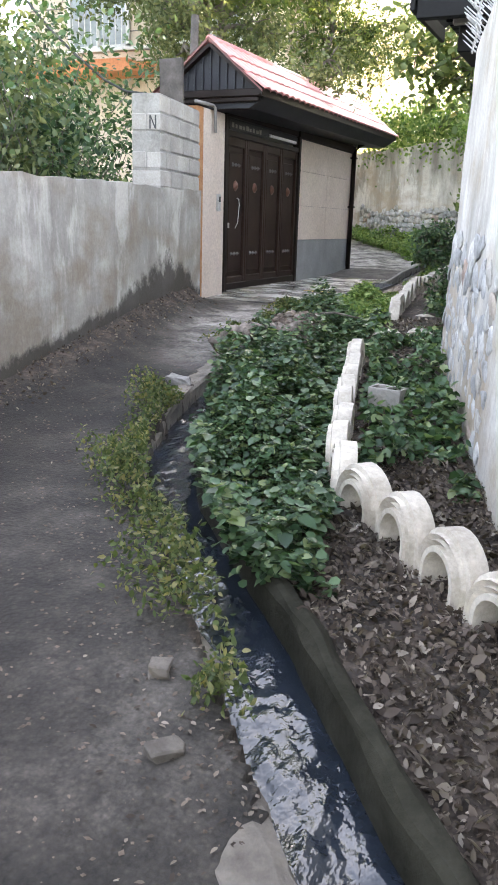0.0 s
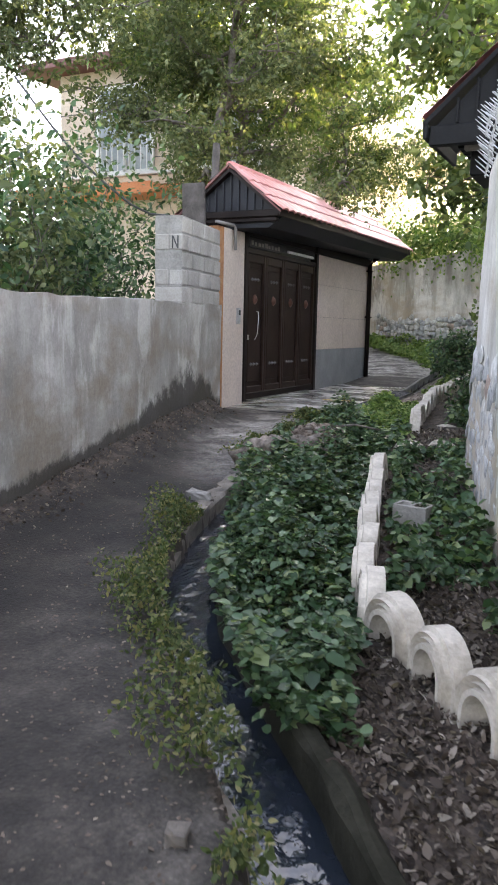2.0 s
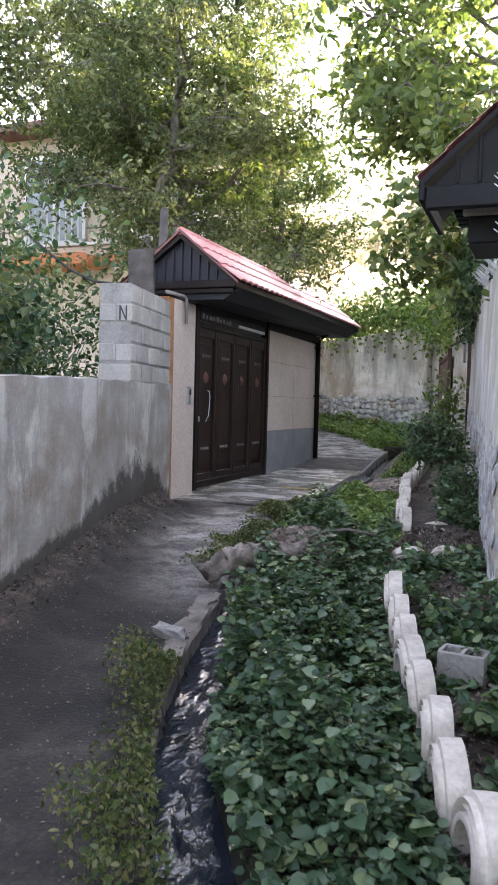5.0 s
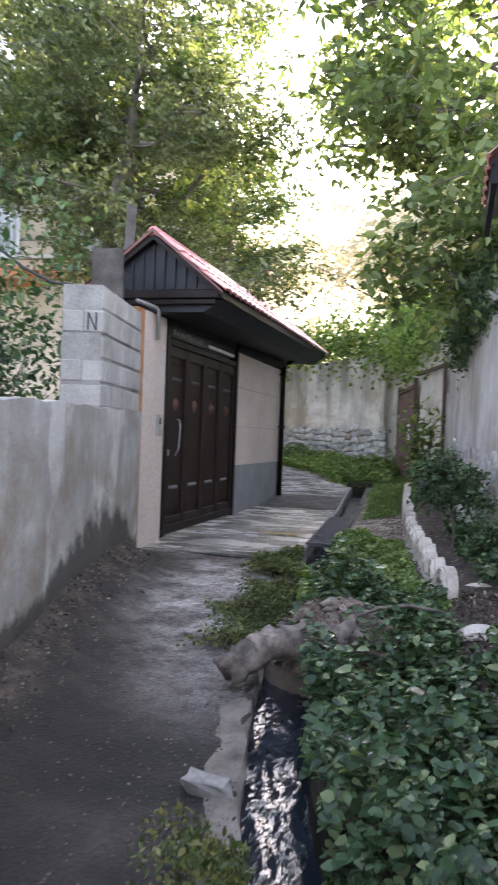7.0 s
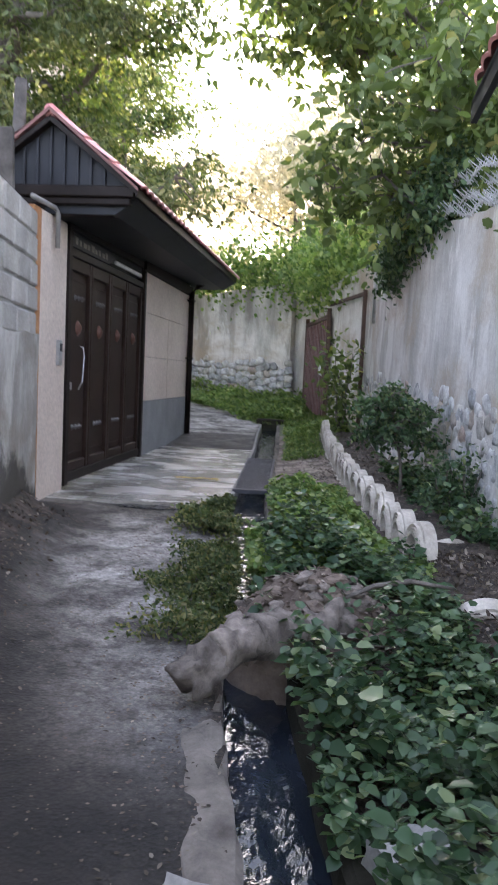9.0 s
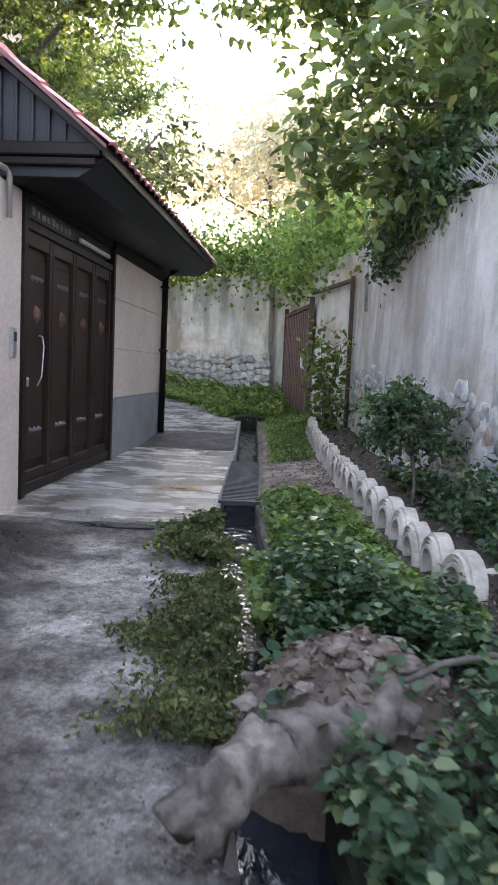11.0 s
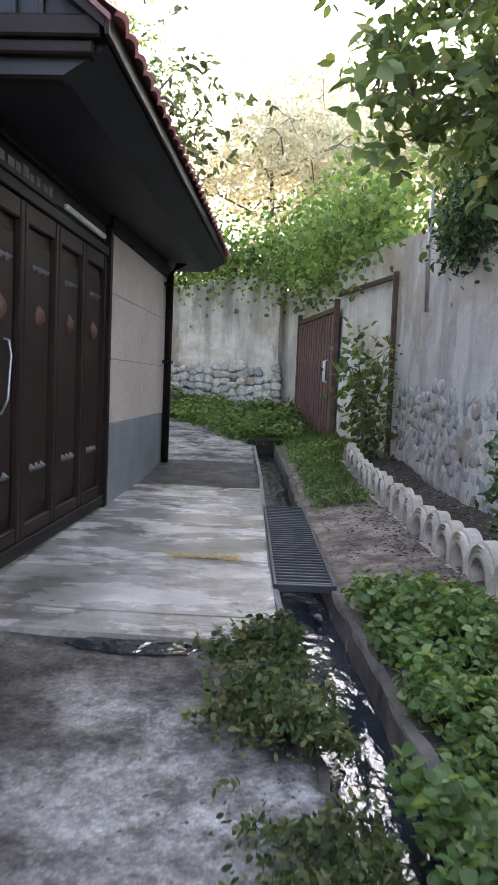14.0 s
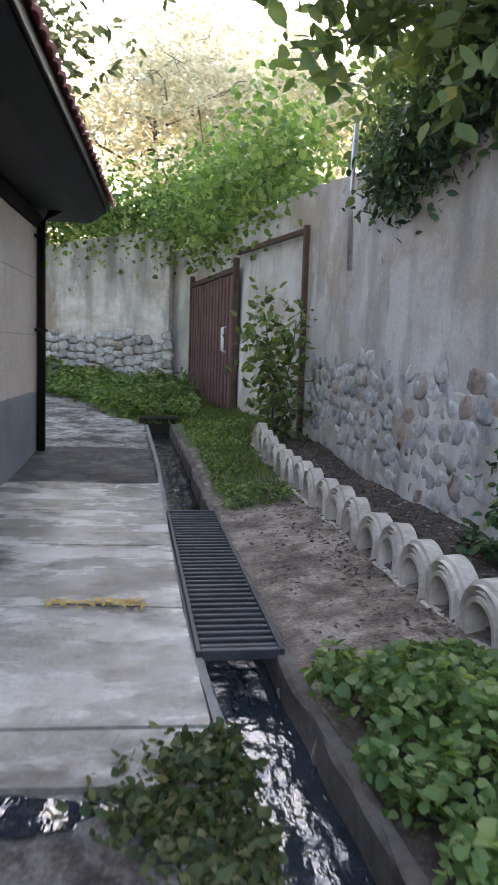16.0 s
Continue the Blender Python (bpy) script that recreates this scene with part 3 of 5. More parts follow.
curb_y = sweep("kerb_yard", CANAL, [(-0.145, -0.45), (-0.145, 0.0), (-0.155, 0.012), (-0.185, 0.012), (-0.2, -0.45)], CONC, jitter=0.006, y0=10.05, y1=18.4)
tagged(curb_y, "straight concrete edge of the water channel", "kerb", kind="structure")
curb_w = sweep("kerb_west", CANAL, [(-0.15, -0.45), (-0.15, -0.2), (-0.148, -0.02), (-0.158, 0.006), (-0.2, 0.012), (-0.25, 0.012), (-0.3, 0.0), (-0.33, -0.03), (-0.34, -0.45)], KERBCONC, jitter=0.028, step=0.05, y1=10.05, sink=[(1.75, 0.0), (2.0, 0.06), (4.4, 0.06), (4.9, 0.0), (5.6, 0.005), (6.3, 0.01), (6.7, 0.06), (12, 0.06)])
tagged(curb_w, "broken concrete edge of the water channel along the lane", "kerb", kind="structure")
water = sweep("water", CANAL, [(-0.2, -0.13), (-0.15, -0.125), (-0.12, -0.12), (-0.09, -0.12), (-0.06, -0.115), (-0.03, -0.12), (0.0, -0.115), (0.03, -0.12), (0.06, -0.115), (0.09, -0.12), (0.12, -0.12), (0.15, -0.125), (0.2, -0.13), (0.2, -0.3), (-0.2, -0.3)], WATER, step=0.035, jitter=0.02, y1=18.5)
water.data.shade_smooth()
tagged(water, "fast dark running water in a narrow channel", "water", kind="structure")
# solid culvert block; the dark of its mouth is put into the colour
bm = bmesh.new()
box(bm, -4.12, -3.6, 18.42, 18.75, 0.42, 0.66, bevel=0.02)
tagged(part("culvert_head", bm, MOSSY), "concrete culvert head at the channel's end, its opening's shade put into the colour", "culvert", kind="structure")

# ---- wet concrete yard before the gate, in cast bays ----
slab = empty("yard_slab", (-4.3, 12.3, 0.38))
tagged(slab, "worn wet concrete yard slab cast in bays", "pavement", kind="structure")
cuts = [10.02, 10.36, 11.5, 12.6, 13.55, 14.62]
for a, b in zip(cuts, cuts[1:]):
    bm = bmesh.new()
    xr0, xr1 = np.interp(a, [10, 11, 14.7], [-3.47, -3.555, -3.765]), np.interp(b, [10, 11, 14.7], [-3.47, -3.555, -3.765])
    z0, z1 = float(lerp1(a, GY)) + 0.014, float(lerp1(b, GY)) + 0.014
    cx = [-5.12, -4.8, -4.45, -4.1, -3.8, 0]
    top, low = [], []
    for yy, zz, xr in ((a + 0.012, z0, xr0), (b - 0.012, z1, xr1)):
        row = [x if x else xr for x in cx]
        top.append([bm.verts.new((x, yy + 0.012 * math.sin(x * 7 + yy), zz + 0.006 * math.sin(x * 5 + yy * 3))) for x in row])
        low.append([bm.verts.new((x, yy, zz - 0.14)) for x in row])
    for k in range(len(cx) - 1):
        bm.faces.new((top[0][k], top[0][k + 1], top[1][k + 1], top[1][k]))
        bm.faces.new((top[0][k], low[0][k], low[0][k + 1], top[0][k + 1]))
        bm.faces.new((top[1][k + 1], low[1][k + 1], low[1][k], top[1][k]))
    bm.faces.new((top[0][-1], low[0][-1], low[1][-1], top[1][-1]))
    bm.faces.new((top[1][0], low[1][0], low[0][0], top[0][0]))
    bmesh.ops.recalc_face_normals(bm, faces=bm.faces)
    p = part("slab_bay", bm, SLAB)
    p.parent = slab
    p.matrix_parent_inverse = Matrix.Translation((4.3, -12.3, -0.38))

# ---- channel grate ----
grate = empty("channel_grate", (-3.36, 10.92, 0.39))
tagged(grate, "dark steel bar grate over the water channel", "grate")
ga, gb = Vector((-3.36, 10.92, 0.392)), Vector((-3.51, 13.43, 0.43))
gd = (gb - ga).normalized()
gr = Vector((gd.y, -gd.x, 0)).normalized()
GM = Matrix(((gr.x, gd.x, 0, 0), (gr.y, gd.y, 0, 0), (0, gd.z, 1, 0), (0, 0, 0, 1)))
for s in (-0.175, 0.155):
    bm = bmesh.new()
    box(bm, s, s + 0.02, 0, (gb - ga).length, -0.03, 0.012, GM, 0.003)
    part("side_rail", bm, GRATE, grate)
for e in (0.0, (gb - ga).length - 0.03):
    bm = bmesh.new()
    box(bm, -0.155, 0.155, e, e + 0.03, -0.03, 0.012, GM, 0.003)
    part("end_rail", bm, GRATE, grate)
bm = bmesh.new()
box(bm, -0.156, 0.156, -0.014, 0.014, -0.012, 0.008, GM, 0.004)
bar = part("bar", bm, GRATE, grate)
for k in range(1, 36):
    b2 = bar if k == 1 else bar.copy()
    if k > 1:
        scene.collection.objects.link(b2)
    b2.location = gd * (k * 2.46 / 35.5)
    b2.rotation_euler = (0, 0, random.uniform(-0.012, 0.012))


# ---- gatehouse ----
def up(z, y):
    return z + 0.02 * (y - 9.9)


WX = -5.05
post = empty("gate_post", (-5.2, 10.05, 0.4))
tagged(post, "cream rendered gate post with a rust-stained edge", "gate post")


def under(ob, parent):
    """Parents a mesh that is built in world places."""
    ob.parent = parent
    ob.matrix_parent_inverse = Matrix.Translation(-Vector(parent.location))
    return ob


bm = bmesh.new()
box(bm, -5.4, WX + 0.005, 9.8, 10.43, 0.2, 2.76, bevel=0.012)
under(part("shaft", bm, CREAM), post)
bm = bmesh.new()
box(bm, -5.4, WX + 0.012, 9.64, 9.802, 0.2, 2.76, bevel=0.01)
under(part("corner_strip", bm, RUSTY, label="rust-brown stained corner strip"), post)
bm = bmesh.new()
box(bm, WX, WX + 0.035, 10.2, 10.28, 1.5, 1.72, bevel=0.006)
bell = part("doorbell", bm, STEEL)
tagged(bell, "small grey doorbell panel on the post", "doorbell")
bm = bmesh.new()
box(bm, WX + 0.034, WX + 0.04, 10.215, 10.265, 1.62, 1.69)
part("speaker_grille", bm, CABLE, bell)
bm = bmesh.new()
tube(bm, [(-5.0, 9.5, 2.79), (-5.0, 9.98, 2.8), (-4.99, 10.03, 2.77), (-4.99, 10.035, 2.48)], 0.022)
tagged(part("conduit_pipe", bm, BOARD, smooth=True), "beige conduit pipe bent over the post", "pipe")

gate_wall = empty("gate_wall", (-5.2, 14.6, 0.4))
tagged(gate_wall, "cream panelled wall with a grey painted base", "wall", kind="structure")
bm = bmesh.new()
box(bm, -5.34, WX - 0.012, 13.24, 16.1, 0.2, 3.05)
under(part("wall_core", bm, MORTAR), gate_wall)
for z0, z1 in ((1.1, 1.66), (1.664, 2.22), (2.224, 2.72)):
    for y0, y1 in ((13.25, 14.66), (14.664, 16.1)):
        bm = bmesh.new()
        box(bm, WX - 0.03, WX + random.uniform(-0.001, 0.002), y0, y1, z0, z1, bevel=0.003)
        under(part("panel", bm, CREAM), gate_wall)
bm = bmesh.new()
box(bm, WX - 0.03, WX + 0.012, 13.25, 16.1, 0.2, 1.096, bevel=0.004)
under(part("base_band", bm, GREYBASE, label="grey painted base band"), gate_wall)
bm = bmesh.new()
box(bm, -5.36, WX + 0.004, 16.1, 16.22, 0.2, 2.95, bevel=0.008)
under(part("end_strip", bm, WHITE, label="white painted wall end"), gate_wall)
bm = bmesh.new()
box(bm, -5.34, WX - 0.02, 10.43, 13.24, 2.62, 3.05)
under(part("lintel", bm, CLAD), gate_wall)
bm = bmesh.new()
box(bm, WX - 0.02, WX + 0.05, 13.1, 16.15, 2.725, 2.86, bevel=0.01)
under(part("beam", bm, BLACKMETAL), gate_wall)

drain = empty("drain_pipe", (-4.99, 16.02, 0.6))
tagged(drain, "black painted drain pipe down the wall", "drain pipe")
bm = bmesh.new()
tube(bm, [(-4.99, 16.02, 0.5), (-4.99, 16.02, 2.75), (-4.9, 16.02, 2.86), (-4.7, 16.02, 2.98)], 0.045, 10)
under(part("pipe", bm, BLACKMETAL, smooth=True), drain)
for z in (1.7, 2.62):
    bm = bmesh.new()
    box(bm, -5.06, -4.935, 15.96, 16.08, z, z + 0.03, bevel=0.004)
    under(part("clamp", bm, BLACKMETAL), drain)

# steel gate
gate = empty("steel_gate", (-5.08, 11.8, 0.44))
tagged(gate, "dark brown steel gate with four framed leaves, copper bosses and studs", "gate")
G0, G1, GB, GT = 10.47, 13.2, 0.45, 2.5
for y0, y1 in ((G0 - 0.04, G0 + 0.05), (G1 - 0.05, G1 + 0.04)):
    bm = bmesh.new()
    box(bm, -5.15, WX + 0.025, y0, y1, GB - 0.05, GT + 0.28, bevel=0.006)
    under(part("jamb", bm, BLACKMETAL), gate)
for z0, z1, xx in ((GT, GT + 0.07, WX + 0.01), (GT + 0.24, GT + 0.32, WX + 0.02), (GB - 0.03, GB + 0.06, WX + 0.01)):
    bm = bmesh.new()
    box(bm, -5.14, xx, G0 + 0.05, G1 - 0.05, z0, z1, bevel=0.006)
    under(part("rail", bm, BLACKMETAL), gate)
pitch = (G1 - G0 - 0.1) / 4
for k in range(4):
    y0 = G0 + 0.05 + k * pitch
    y1 = y0 + pitch
    bm = bmesh.new()
    box(bm, -5.12, -5.1, y0, y1, GB + 0.06, GT)
    for a, b in ((y0 + 0.004, y0 + 0.07), (y1 - 0.07, y1 - 0.004)):
        box(bm, -5.1, -5.055, a, b, GB + 0.06, GT - 0.004, bevel=0.008)
    for a, b in ((GB + 0.06, GB + 0.15), (GT - 0.12, GT - 0.004)):
        box(bm, -5.1, -5.06, y0 + 0.07, y1 - 0.07, a, b, bevel=0.008)
    box(bm, -5.1, -5.078, y0 + 0.12, y1 - 0.12, GB + 0.22, GT - 0.2, bevel=0.01)
    leaf = under(part("leaf", bm, GATEPANEL), gate)
    mid = (y0 + y1) / 2
    bm = bmesh.new()
    bmesh.ops.create_cone(bm, cap_ends=True, segments=18, radius1=0.075, radius2=0.05, depth=0.02, matrix=pose(-5.07, mid, 1.86, 0, 90, 0))
    bmesh.ops.create_uvsphere(bm, u_segments=12, v_segments=6, radius=0.045, matrix=pose(-5.062, mid, 1.86) @ Matrix.Diagonal((0.45, 1, 1, 1)))
    part("boss", bm, BRASS, leaf, "round copper boss", True)
    for z in (2.14, 0.92):
        for j in (-1, 0, 1):
            bm = bmesh.new()
            bmesh.ops.create_cone(bm, cap_ends=True, segments=8, radius1=0.03, radius2=0.0, depth=0.035, matrix=pose(-5.06, mid + j * 0.1, z, 0, 90, 0))
            part("stud", bm, STUD, leaf)
bm = bmesh.new()
tube(bm, [(-5.03, G0 + 0.3, 1.28), (-5.0, G0 + 0.32, 1.36), (-5.0, G0 + 0.36, 1.6), (-5.02, G0 + 0.38, 1.68), (-5.05, G0 + 0.38, 1.69)], 0.007)
under(part("pull_handle", bm, STEEL, label="bent steel pull handle", smooth=True), gate)
bm = bmesh.new()
box(bm, -5.055, -5.03, G0 + 0.07, G0 + 0.12, 1.28, 1.35, bevel=0.006)
under(part("lock", bm, STEEL, label="steel lock case"), gate)
# name strip over the gate, writing unreadable
strip = empty("sign_strip", (-5.05, 11.2, 2.66))
tagged(strip, "narrow greenish sign strip over the gate, unreadable", "sign")
bm = bmesh.new()
box(bm, -5.075, -5.045, G0 + 0.1, G0 + 1.25, 2.585, 2.71, bevel=0.004)
under(part("plate", bm, CLAD), strip)
for k in range(9):
    bm = bmesh.new()
    y = G0 + 0.16 + k * 0.115
    box(bm, -5.046, -5.04, y, y + random.uniform(0.04, 0.09), 2.615, 2.615 + random.uniform(0.04, 0.07))
    under(part("mark", bm, BOARD), strip)
bm = bmesh.new()
box(bm, -5.08, -5.04, G0 + 1.5, G1 - 0.15, 2.62, 2.66, bevel=0.01)
tagged(part("lamp_tube", bm, WHITE), "white unlit tube lamp over the gate", "lamp")

# roof of the gatehouse
roof = empty("gate_roof", (-5.03, 13.3, 3.2))
tagged(roof, "small pitched gate roof with faded red tiles and black boarded gable", "roof")
RZ, EZ, RX, EX, LX = 3.56, 2.98, -5.03, -4.3, -5.8
Y0, Y1 = 9.9, 16.8


def tilt(bm):
    for v in bm.verts:
        v.co.z += 0.02 * (v.co.y - 9.9)
        v.co.x -= 0.016 * (v.co.y - 9.9)


bm = bmesh.new()
prism(bm, [(LX, EZ - 0.02), (RX, RZ - 0.03), (EX, EZ - 0.02), (EX, EZ - 0.07), (RX, RZ - 0.08), (LX, EZ - 0.07)], "y", Y0, Y1)
tilt(bm)
under(part("deck", bm, BLACKMETAL), roof)
bm = bmesh.new()
prism(bm, [(LX + 0.08, EZ + 0.0), (EX - 0.06, EZ + 0.0), (RX, RZ - 0.085)], "y", Y0 + 0.1, Y0 + 0.14)
tilt(bm)
under(part("gable_board", bm, CLAD), roof)
for k in range(12):
    x = LX + 0.18 + k * 0.115
    h = RZ - 0.09 - abs(x - RX) * (RZ - EZ) / (RX - LX if x < RX else EX - RX)
    if h > EZ + 0.06 and x < EX - 0.1:
        bm = bmesh.new()
        box(bm, x - 0.012, x + 0.012, Y0 + 0.075, Y0 + 0.1, EZ + 0.0, h, bevel=0.004)
        tilt(bm)
        under(part("batten", bm, CLAD), roof)
for (x0, x1, z0, z1, yy) in ((LX + 0.02, EX - 0.02, EZ - 0.09, EZ - 0.0, Y0 + 0.04), (LX + 0.1, EX - 0.06, EZ - 0.15, EZ - 0.09, Y0 + 0.07), (LX + 0.2, EX - 0.2, EZ - 0.23, EZ - 0.15, Y0 + 0.13)):
    bm = bmesh.new()
    box(bm, x0, x1, yy, yy + 0.1, z0, z1, bevel=0.01)
    tilt(bm)
    under(part("moulding", bm, BLACKMETAL), roof)
bm = bmesh.new()
prism(bm, [(EX - 0.01, EZ - 0.02), (EX - 0.01, EZ - 0.1), (EX - 0.2, EZ - 0.22), (WX - 0.05, EZ - 0.22), (WX - 0.05, EZ - 0.1), (EX - 0.05, EZ - 0.05)], "y", Y0 + 0.12, Y1)
tilt(bm)
under(part("soffit", bm, CLAD), roof)
for (sx, ex) in ((EX, 1), (LX, -1)):
    bm = bmesh.new()
    box(bm, min(sx, sx + 0.02 * ex), max(sx, sx + 0.02 * ex), Y0, Y1, EZ - 0.1, EZ - 0.01, bevel=0.004)
    tilt(bm)
    under(part("eave_board", bm, BLACKMETAL), roof)
# tiles: curved pan tiles, three courses on either slope
bm = bmesh.new()
tv = []
for j in range(2):
    row = []
    for k in range(7):
        f = k / 6
        row.append(bm.verts.new((j * 0.36, (f - 0.5) * 0.225, 0.03 * math.sin(f * math.pi) + (0.018 if j == 1 else 0.0))))
    tv.append(row)
for k in range(6):
    bm.faces.new((tv[0][k], tv[1][k], tv[1][k + 1], tv[0][k + 1]))
lowr = [bm.verts.new((0.36, (k / 6 - 0.5) * 0.225, 0.03 * math.sin(k / 6 * math.pi) - 0.006)) for k in range(7)]
for k in range(6):
    bm.faces.new((tv[1][k], lowr[k], lowr[k + 1], tv[1][k + 1]))
bmesh.ops.recalc_face_normals(bm, faces=bm.faces)
tile0 = under(part("tile", bm, TILE, smooth=False), roof)
first = True
ncol = 33
for side in (1, -1):
    ex = EX if side > 0 else LX
    slope = math.atan2(RZ - EZ, abs(ex - RX))
    run = abs(ex - RX) / math.cos(slope) + 0.05
    for c in range(ncol):
        y = Y0 + 0.09 + c * (Y1 - Y0 - 0.1) / (ncol - 1) * 0.995
        for r in range(3):
            s = r * (run - 0.36) / 2
            x = RX + side * (0.01 + s * math.cos(slope)) - 0.016 * (y - 9.9)
            z = RZ - s * math.sin(slope) + 0.02 * (y - 9.9) - 0.002
            m = Matrix.Translation((x, y, z)) @ (Matrix.Rotation(slope, 4, "Y") if side > 0 else Matrix.Rotation(math.pi, 4, "Z") @ Matrix.Rotation(slope, 4, "Y")) @ Matrix.Rotation(random.uniform(-0.01, 0.01), 4, "Z")
            t = tile0 if first else tile0.copy()
            if not first:
                scene.collection.objects.link(t)
            first = False
            t.parent = roof
            t.matrix_parent_inverse = Matrix.Translation(-Vector(roof.location))
            t.matrix_basis = m
bm = bmesh.new()
tube(bm, [(RX, Y0, RZ + 0.0), (RX, Y0 + 3, RZ), (RX, Y1, RZ)], 0.055, 10)
tilt(bm)
under(part("ridge_cap", bm, TILE, smooth=True), roof)
bm = bmesh.new()
prism(bm, [(LX - 0.01, EZ - 0.03), (RX, RZ + 0.03), (EX + 0.03, EZ - 0.03), (EX + 0.03, EZ - 0.055), (RX, RZ - 0.005), (LX - 0.01, EZ - 0.055)], "y", Y0 - 0.025, Y0)
under(part("verge_trim", bm, DARKRED, label="dark red verge trim"), roof)

# weathered board and thin pole beside the gable
bm = bmesh.new()
box(bm, -0.16, 0.14, -0.03, 0.03, 0, 1.55, pose(-5.2, 9.35, 1.7, 0, -1.5, 6), 0.006)
tagged(part("upright_board", bm, DARKWOOD), "weathered dark upright board behind the block pier", "board")
bm = bmesh.new()
tube(bm, [(-5.5, 10.3, 0.3), (-5.48, 10.3, 3.0), (-5.45, 10.3, 3.95)], [0.07, 0.065, 0.05], 10)
tagged(part("utility_pole", bm, DARKWOOD, smooth=True), "slim weathered wooden utility pole", "pole")

# ---- concrete block pier on the low wall ----
pier = empty("block_pier", (-4.9, 8.9, 1.72))
tagged(pier, "unrendered concrete block pier built on the low wall", "pier")
pa, pb = Vector((-4.745, 8.24, 0)), Vector((-5.0, 9.63, 0))
pd = (pb - pa).normalized()
PM = Matrix(((-pd.y, pd.x, 0, pa.x), (pd.x, pd.y, 0, pa.y), (0, 0, 1, 1.715), (0, 0, 0, 1)))   # local x: away from the lane, y along
bm = bmesh.new()
box(bm, 0.012, 0.33, 0.012, 1.4, 0, 0.975, PM)
under(part("mortar_core", bm, MORTAR), pier)
for c in range(5):
    z0, z1 = c * 0.195 + 0.006, c * 0.195 + 0.187
    edges = [0.0, 0.36, 0.76, 1.16, 1.41] if c % 2 == 0 else [0.0, 0.2, 0.6, 1.0, 1.41]
    for a, b in zip(edges, edges[1:]):
        halves = ((0.0, 0.34),) if (a > 0 or c % 2 == 0) else ((0.0, 0.165), (0.178, 0.34))
        for h0, h1 in halves:
            bm = bmesh.new()
            j = random.uniform(-0.011, 0.006)
            box(bm, h0 + j, h1 + j * 0.5, a + 0.009 + (j if a == 0 else 0), b - 0.009, z0 + 0.003, z1 + random.uniform(-0.004, 0.003), PM, 0.012)
            blk = under(part("block", bm, BLOCK), pier)
            if c == 3 and a == 0 and h0 == 0.0:
                bm = bmesh.new()
                for w0, w1 in ((0.045, 0.06), (0.11, 0.125)):
                    box(bm, w0, w1, a - 0.004, a + 0.008, z0 + 0.02, z1 - 0.02, PM)
                box(bm, -0.007, 0.007, a - 0.005, a + 0.007, -0.072, 0.072, PM @ pose(0.085, 0, (z0 + z1) / 2, 0, 24, 0))
                under(part("mark", bm, CABLE, label="black brush mark"), pier)

# ---- far right steel gate and frame ----
rg = empty("maroon_gate", (-2.9, 20.5, 0.7))
tagged(rg, "maroon corrugated steel double gate in the wall", "gate")
fa, fb, fc = Vector((-2.22, 16.72, 0)), Vector((-2.82, 18.98, 0)), Vector((-3.38, 22.1, 0))


def frame_of(a, b):
    d = (b - a).normalized()
    return Matrix(((-d.y, d.x, 0, a.x), (d.x, d.y, 0, a.y), (0, 0, 1, 0), (0, 0, 0, 1))), (b - a).length


M2, L2 = frame_of(fb, fc)
for y0 in (0.0, L2 - 0.08):
    bm = bmesh.new()
    box(bm, -0.03, 0.05, y0, y0 + 0.08, 0.5, 2.86, M2, 0.006)
    under(part("gate_post", bm, RUST), rg)
bm = bmesh.new()
box(bm, -0.03, 0.05, 0.08, L2 - 0.08, 2.66, 2.74, M2, 0.006)
under(part("top_rail", bm, RUST), rg)
for k in range(2):
    y0 = 0.09 + k * (L2 - 0.18) / 2
    y1 = y0 + (L2 - 0.2) / 2
    bm = bmesh.new()
    box(bm, 0.0, 0.015, y0, y1, 0.72, 2.65, M2)
    n = 7
    for j in range(n):
        a = y0 + (j + 0.25) * (y1 - y0) / n
        box(bm, 0.015, 0.04, a, a + 0.1, 0.73, 2.64, M2, 0.006)
    lf = under(part("leaf", bm, MAROON), rg)
bm = bmesh.new()
tube(bm, [M2 @ Vector((0.02, 0.42, 1.55)), M2 @ Vector((0.09, 0.42, 1.58)), M2 @ Vector((0.09, 0.42, 1.9)), M2 @ Vector((0.02, 0.42, 1.93))], 0.025)
under(part("handle", bm, WHITE, label="pale pull handle", smooth=True), rg)
M1, L1 = frame_of(fa, fb)
fr = empty("rusty_door_frame", (-2.4, 17.8, 0.6))
tagged(fr, "empty rusty steel door frame standing at the wall", "door frame")
bm = bmesh.new()
box(bm, -0.03, 0.03, 0.0, 0.06, 0.5, 2.98, M1, 0.006)
under(part("frame_post", bm, RUST), fr)
bm = bmesh.new()
box(bm, -0.028, 0.028, 0.06, L1 - 0.0, 2.89, 2.95, M1, 0.006)
under(part("frame_bar", bm, RUST), fr)
bm = bmesh.new()
tube(bm, [(-2.14, 14.85, 2.3), (-2.15, 14.9, 3.0), (-2.12, 14.9, 3.55)], 0.025)
tagged(part("steel_pipe", bm, STEEL, smooth=True), "grey steel pipe fixed upright on the wall", "pipe")

# ---- black gabled canopy over the right wall ----
can = empty("gate_canopy", (-1.0, 9.0, 3.3))
tagged(can, "black sheet-clad gabled canopy with red roof edge", "roof")
CY0, CY1, CEX, CEZ, CRX, CRZ = 7.45, 8.7, -1.86, 3.24, -0.93, 4.08
bm = bmesh.new()
prism(bm, [(CEX, CEZ), (CRX, CRZ), (0.4, CEZ), (0.4, CEZ - 0.05), (CRX, CRZ - 0.05), (CEX, CEZ - 0.05)], "y", CY0, CY1)
under(part("deck", bm, BLACKSHEET), can)
bm = bmesh.new()
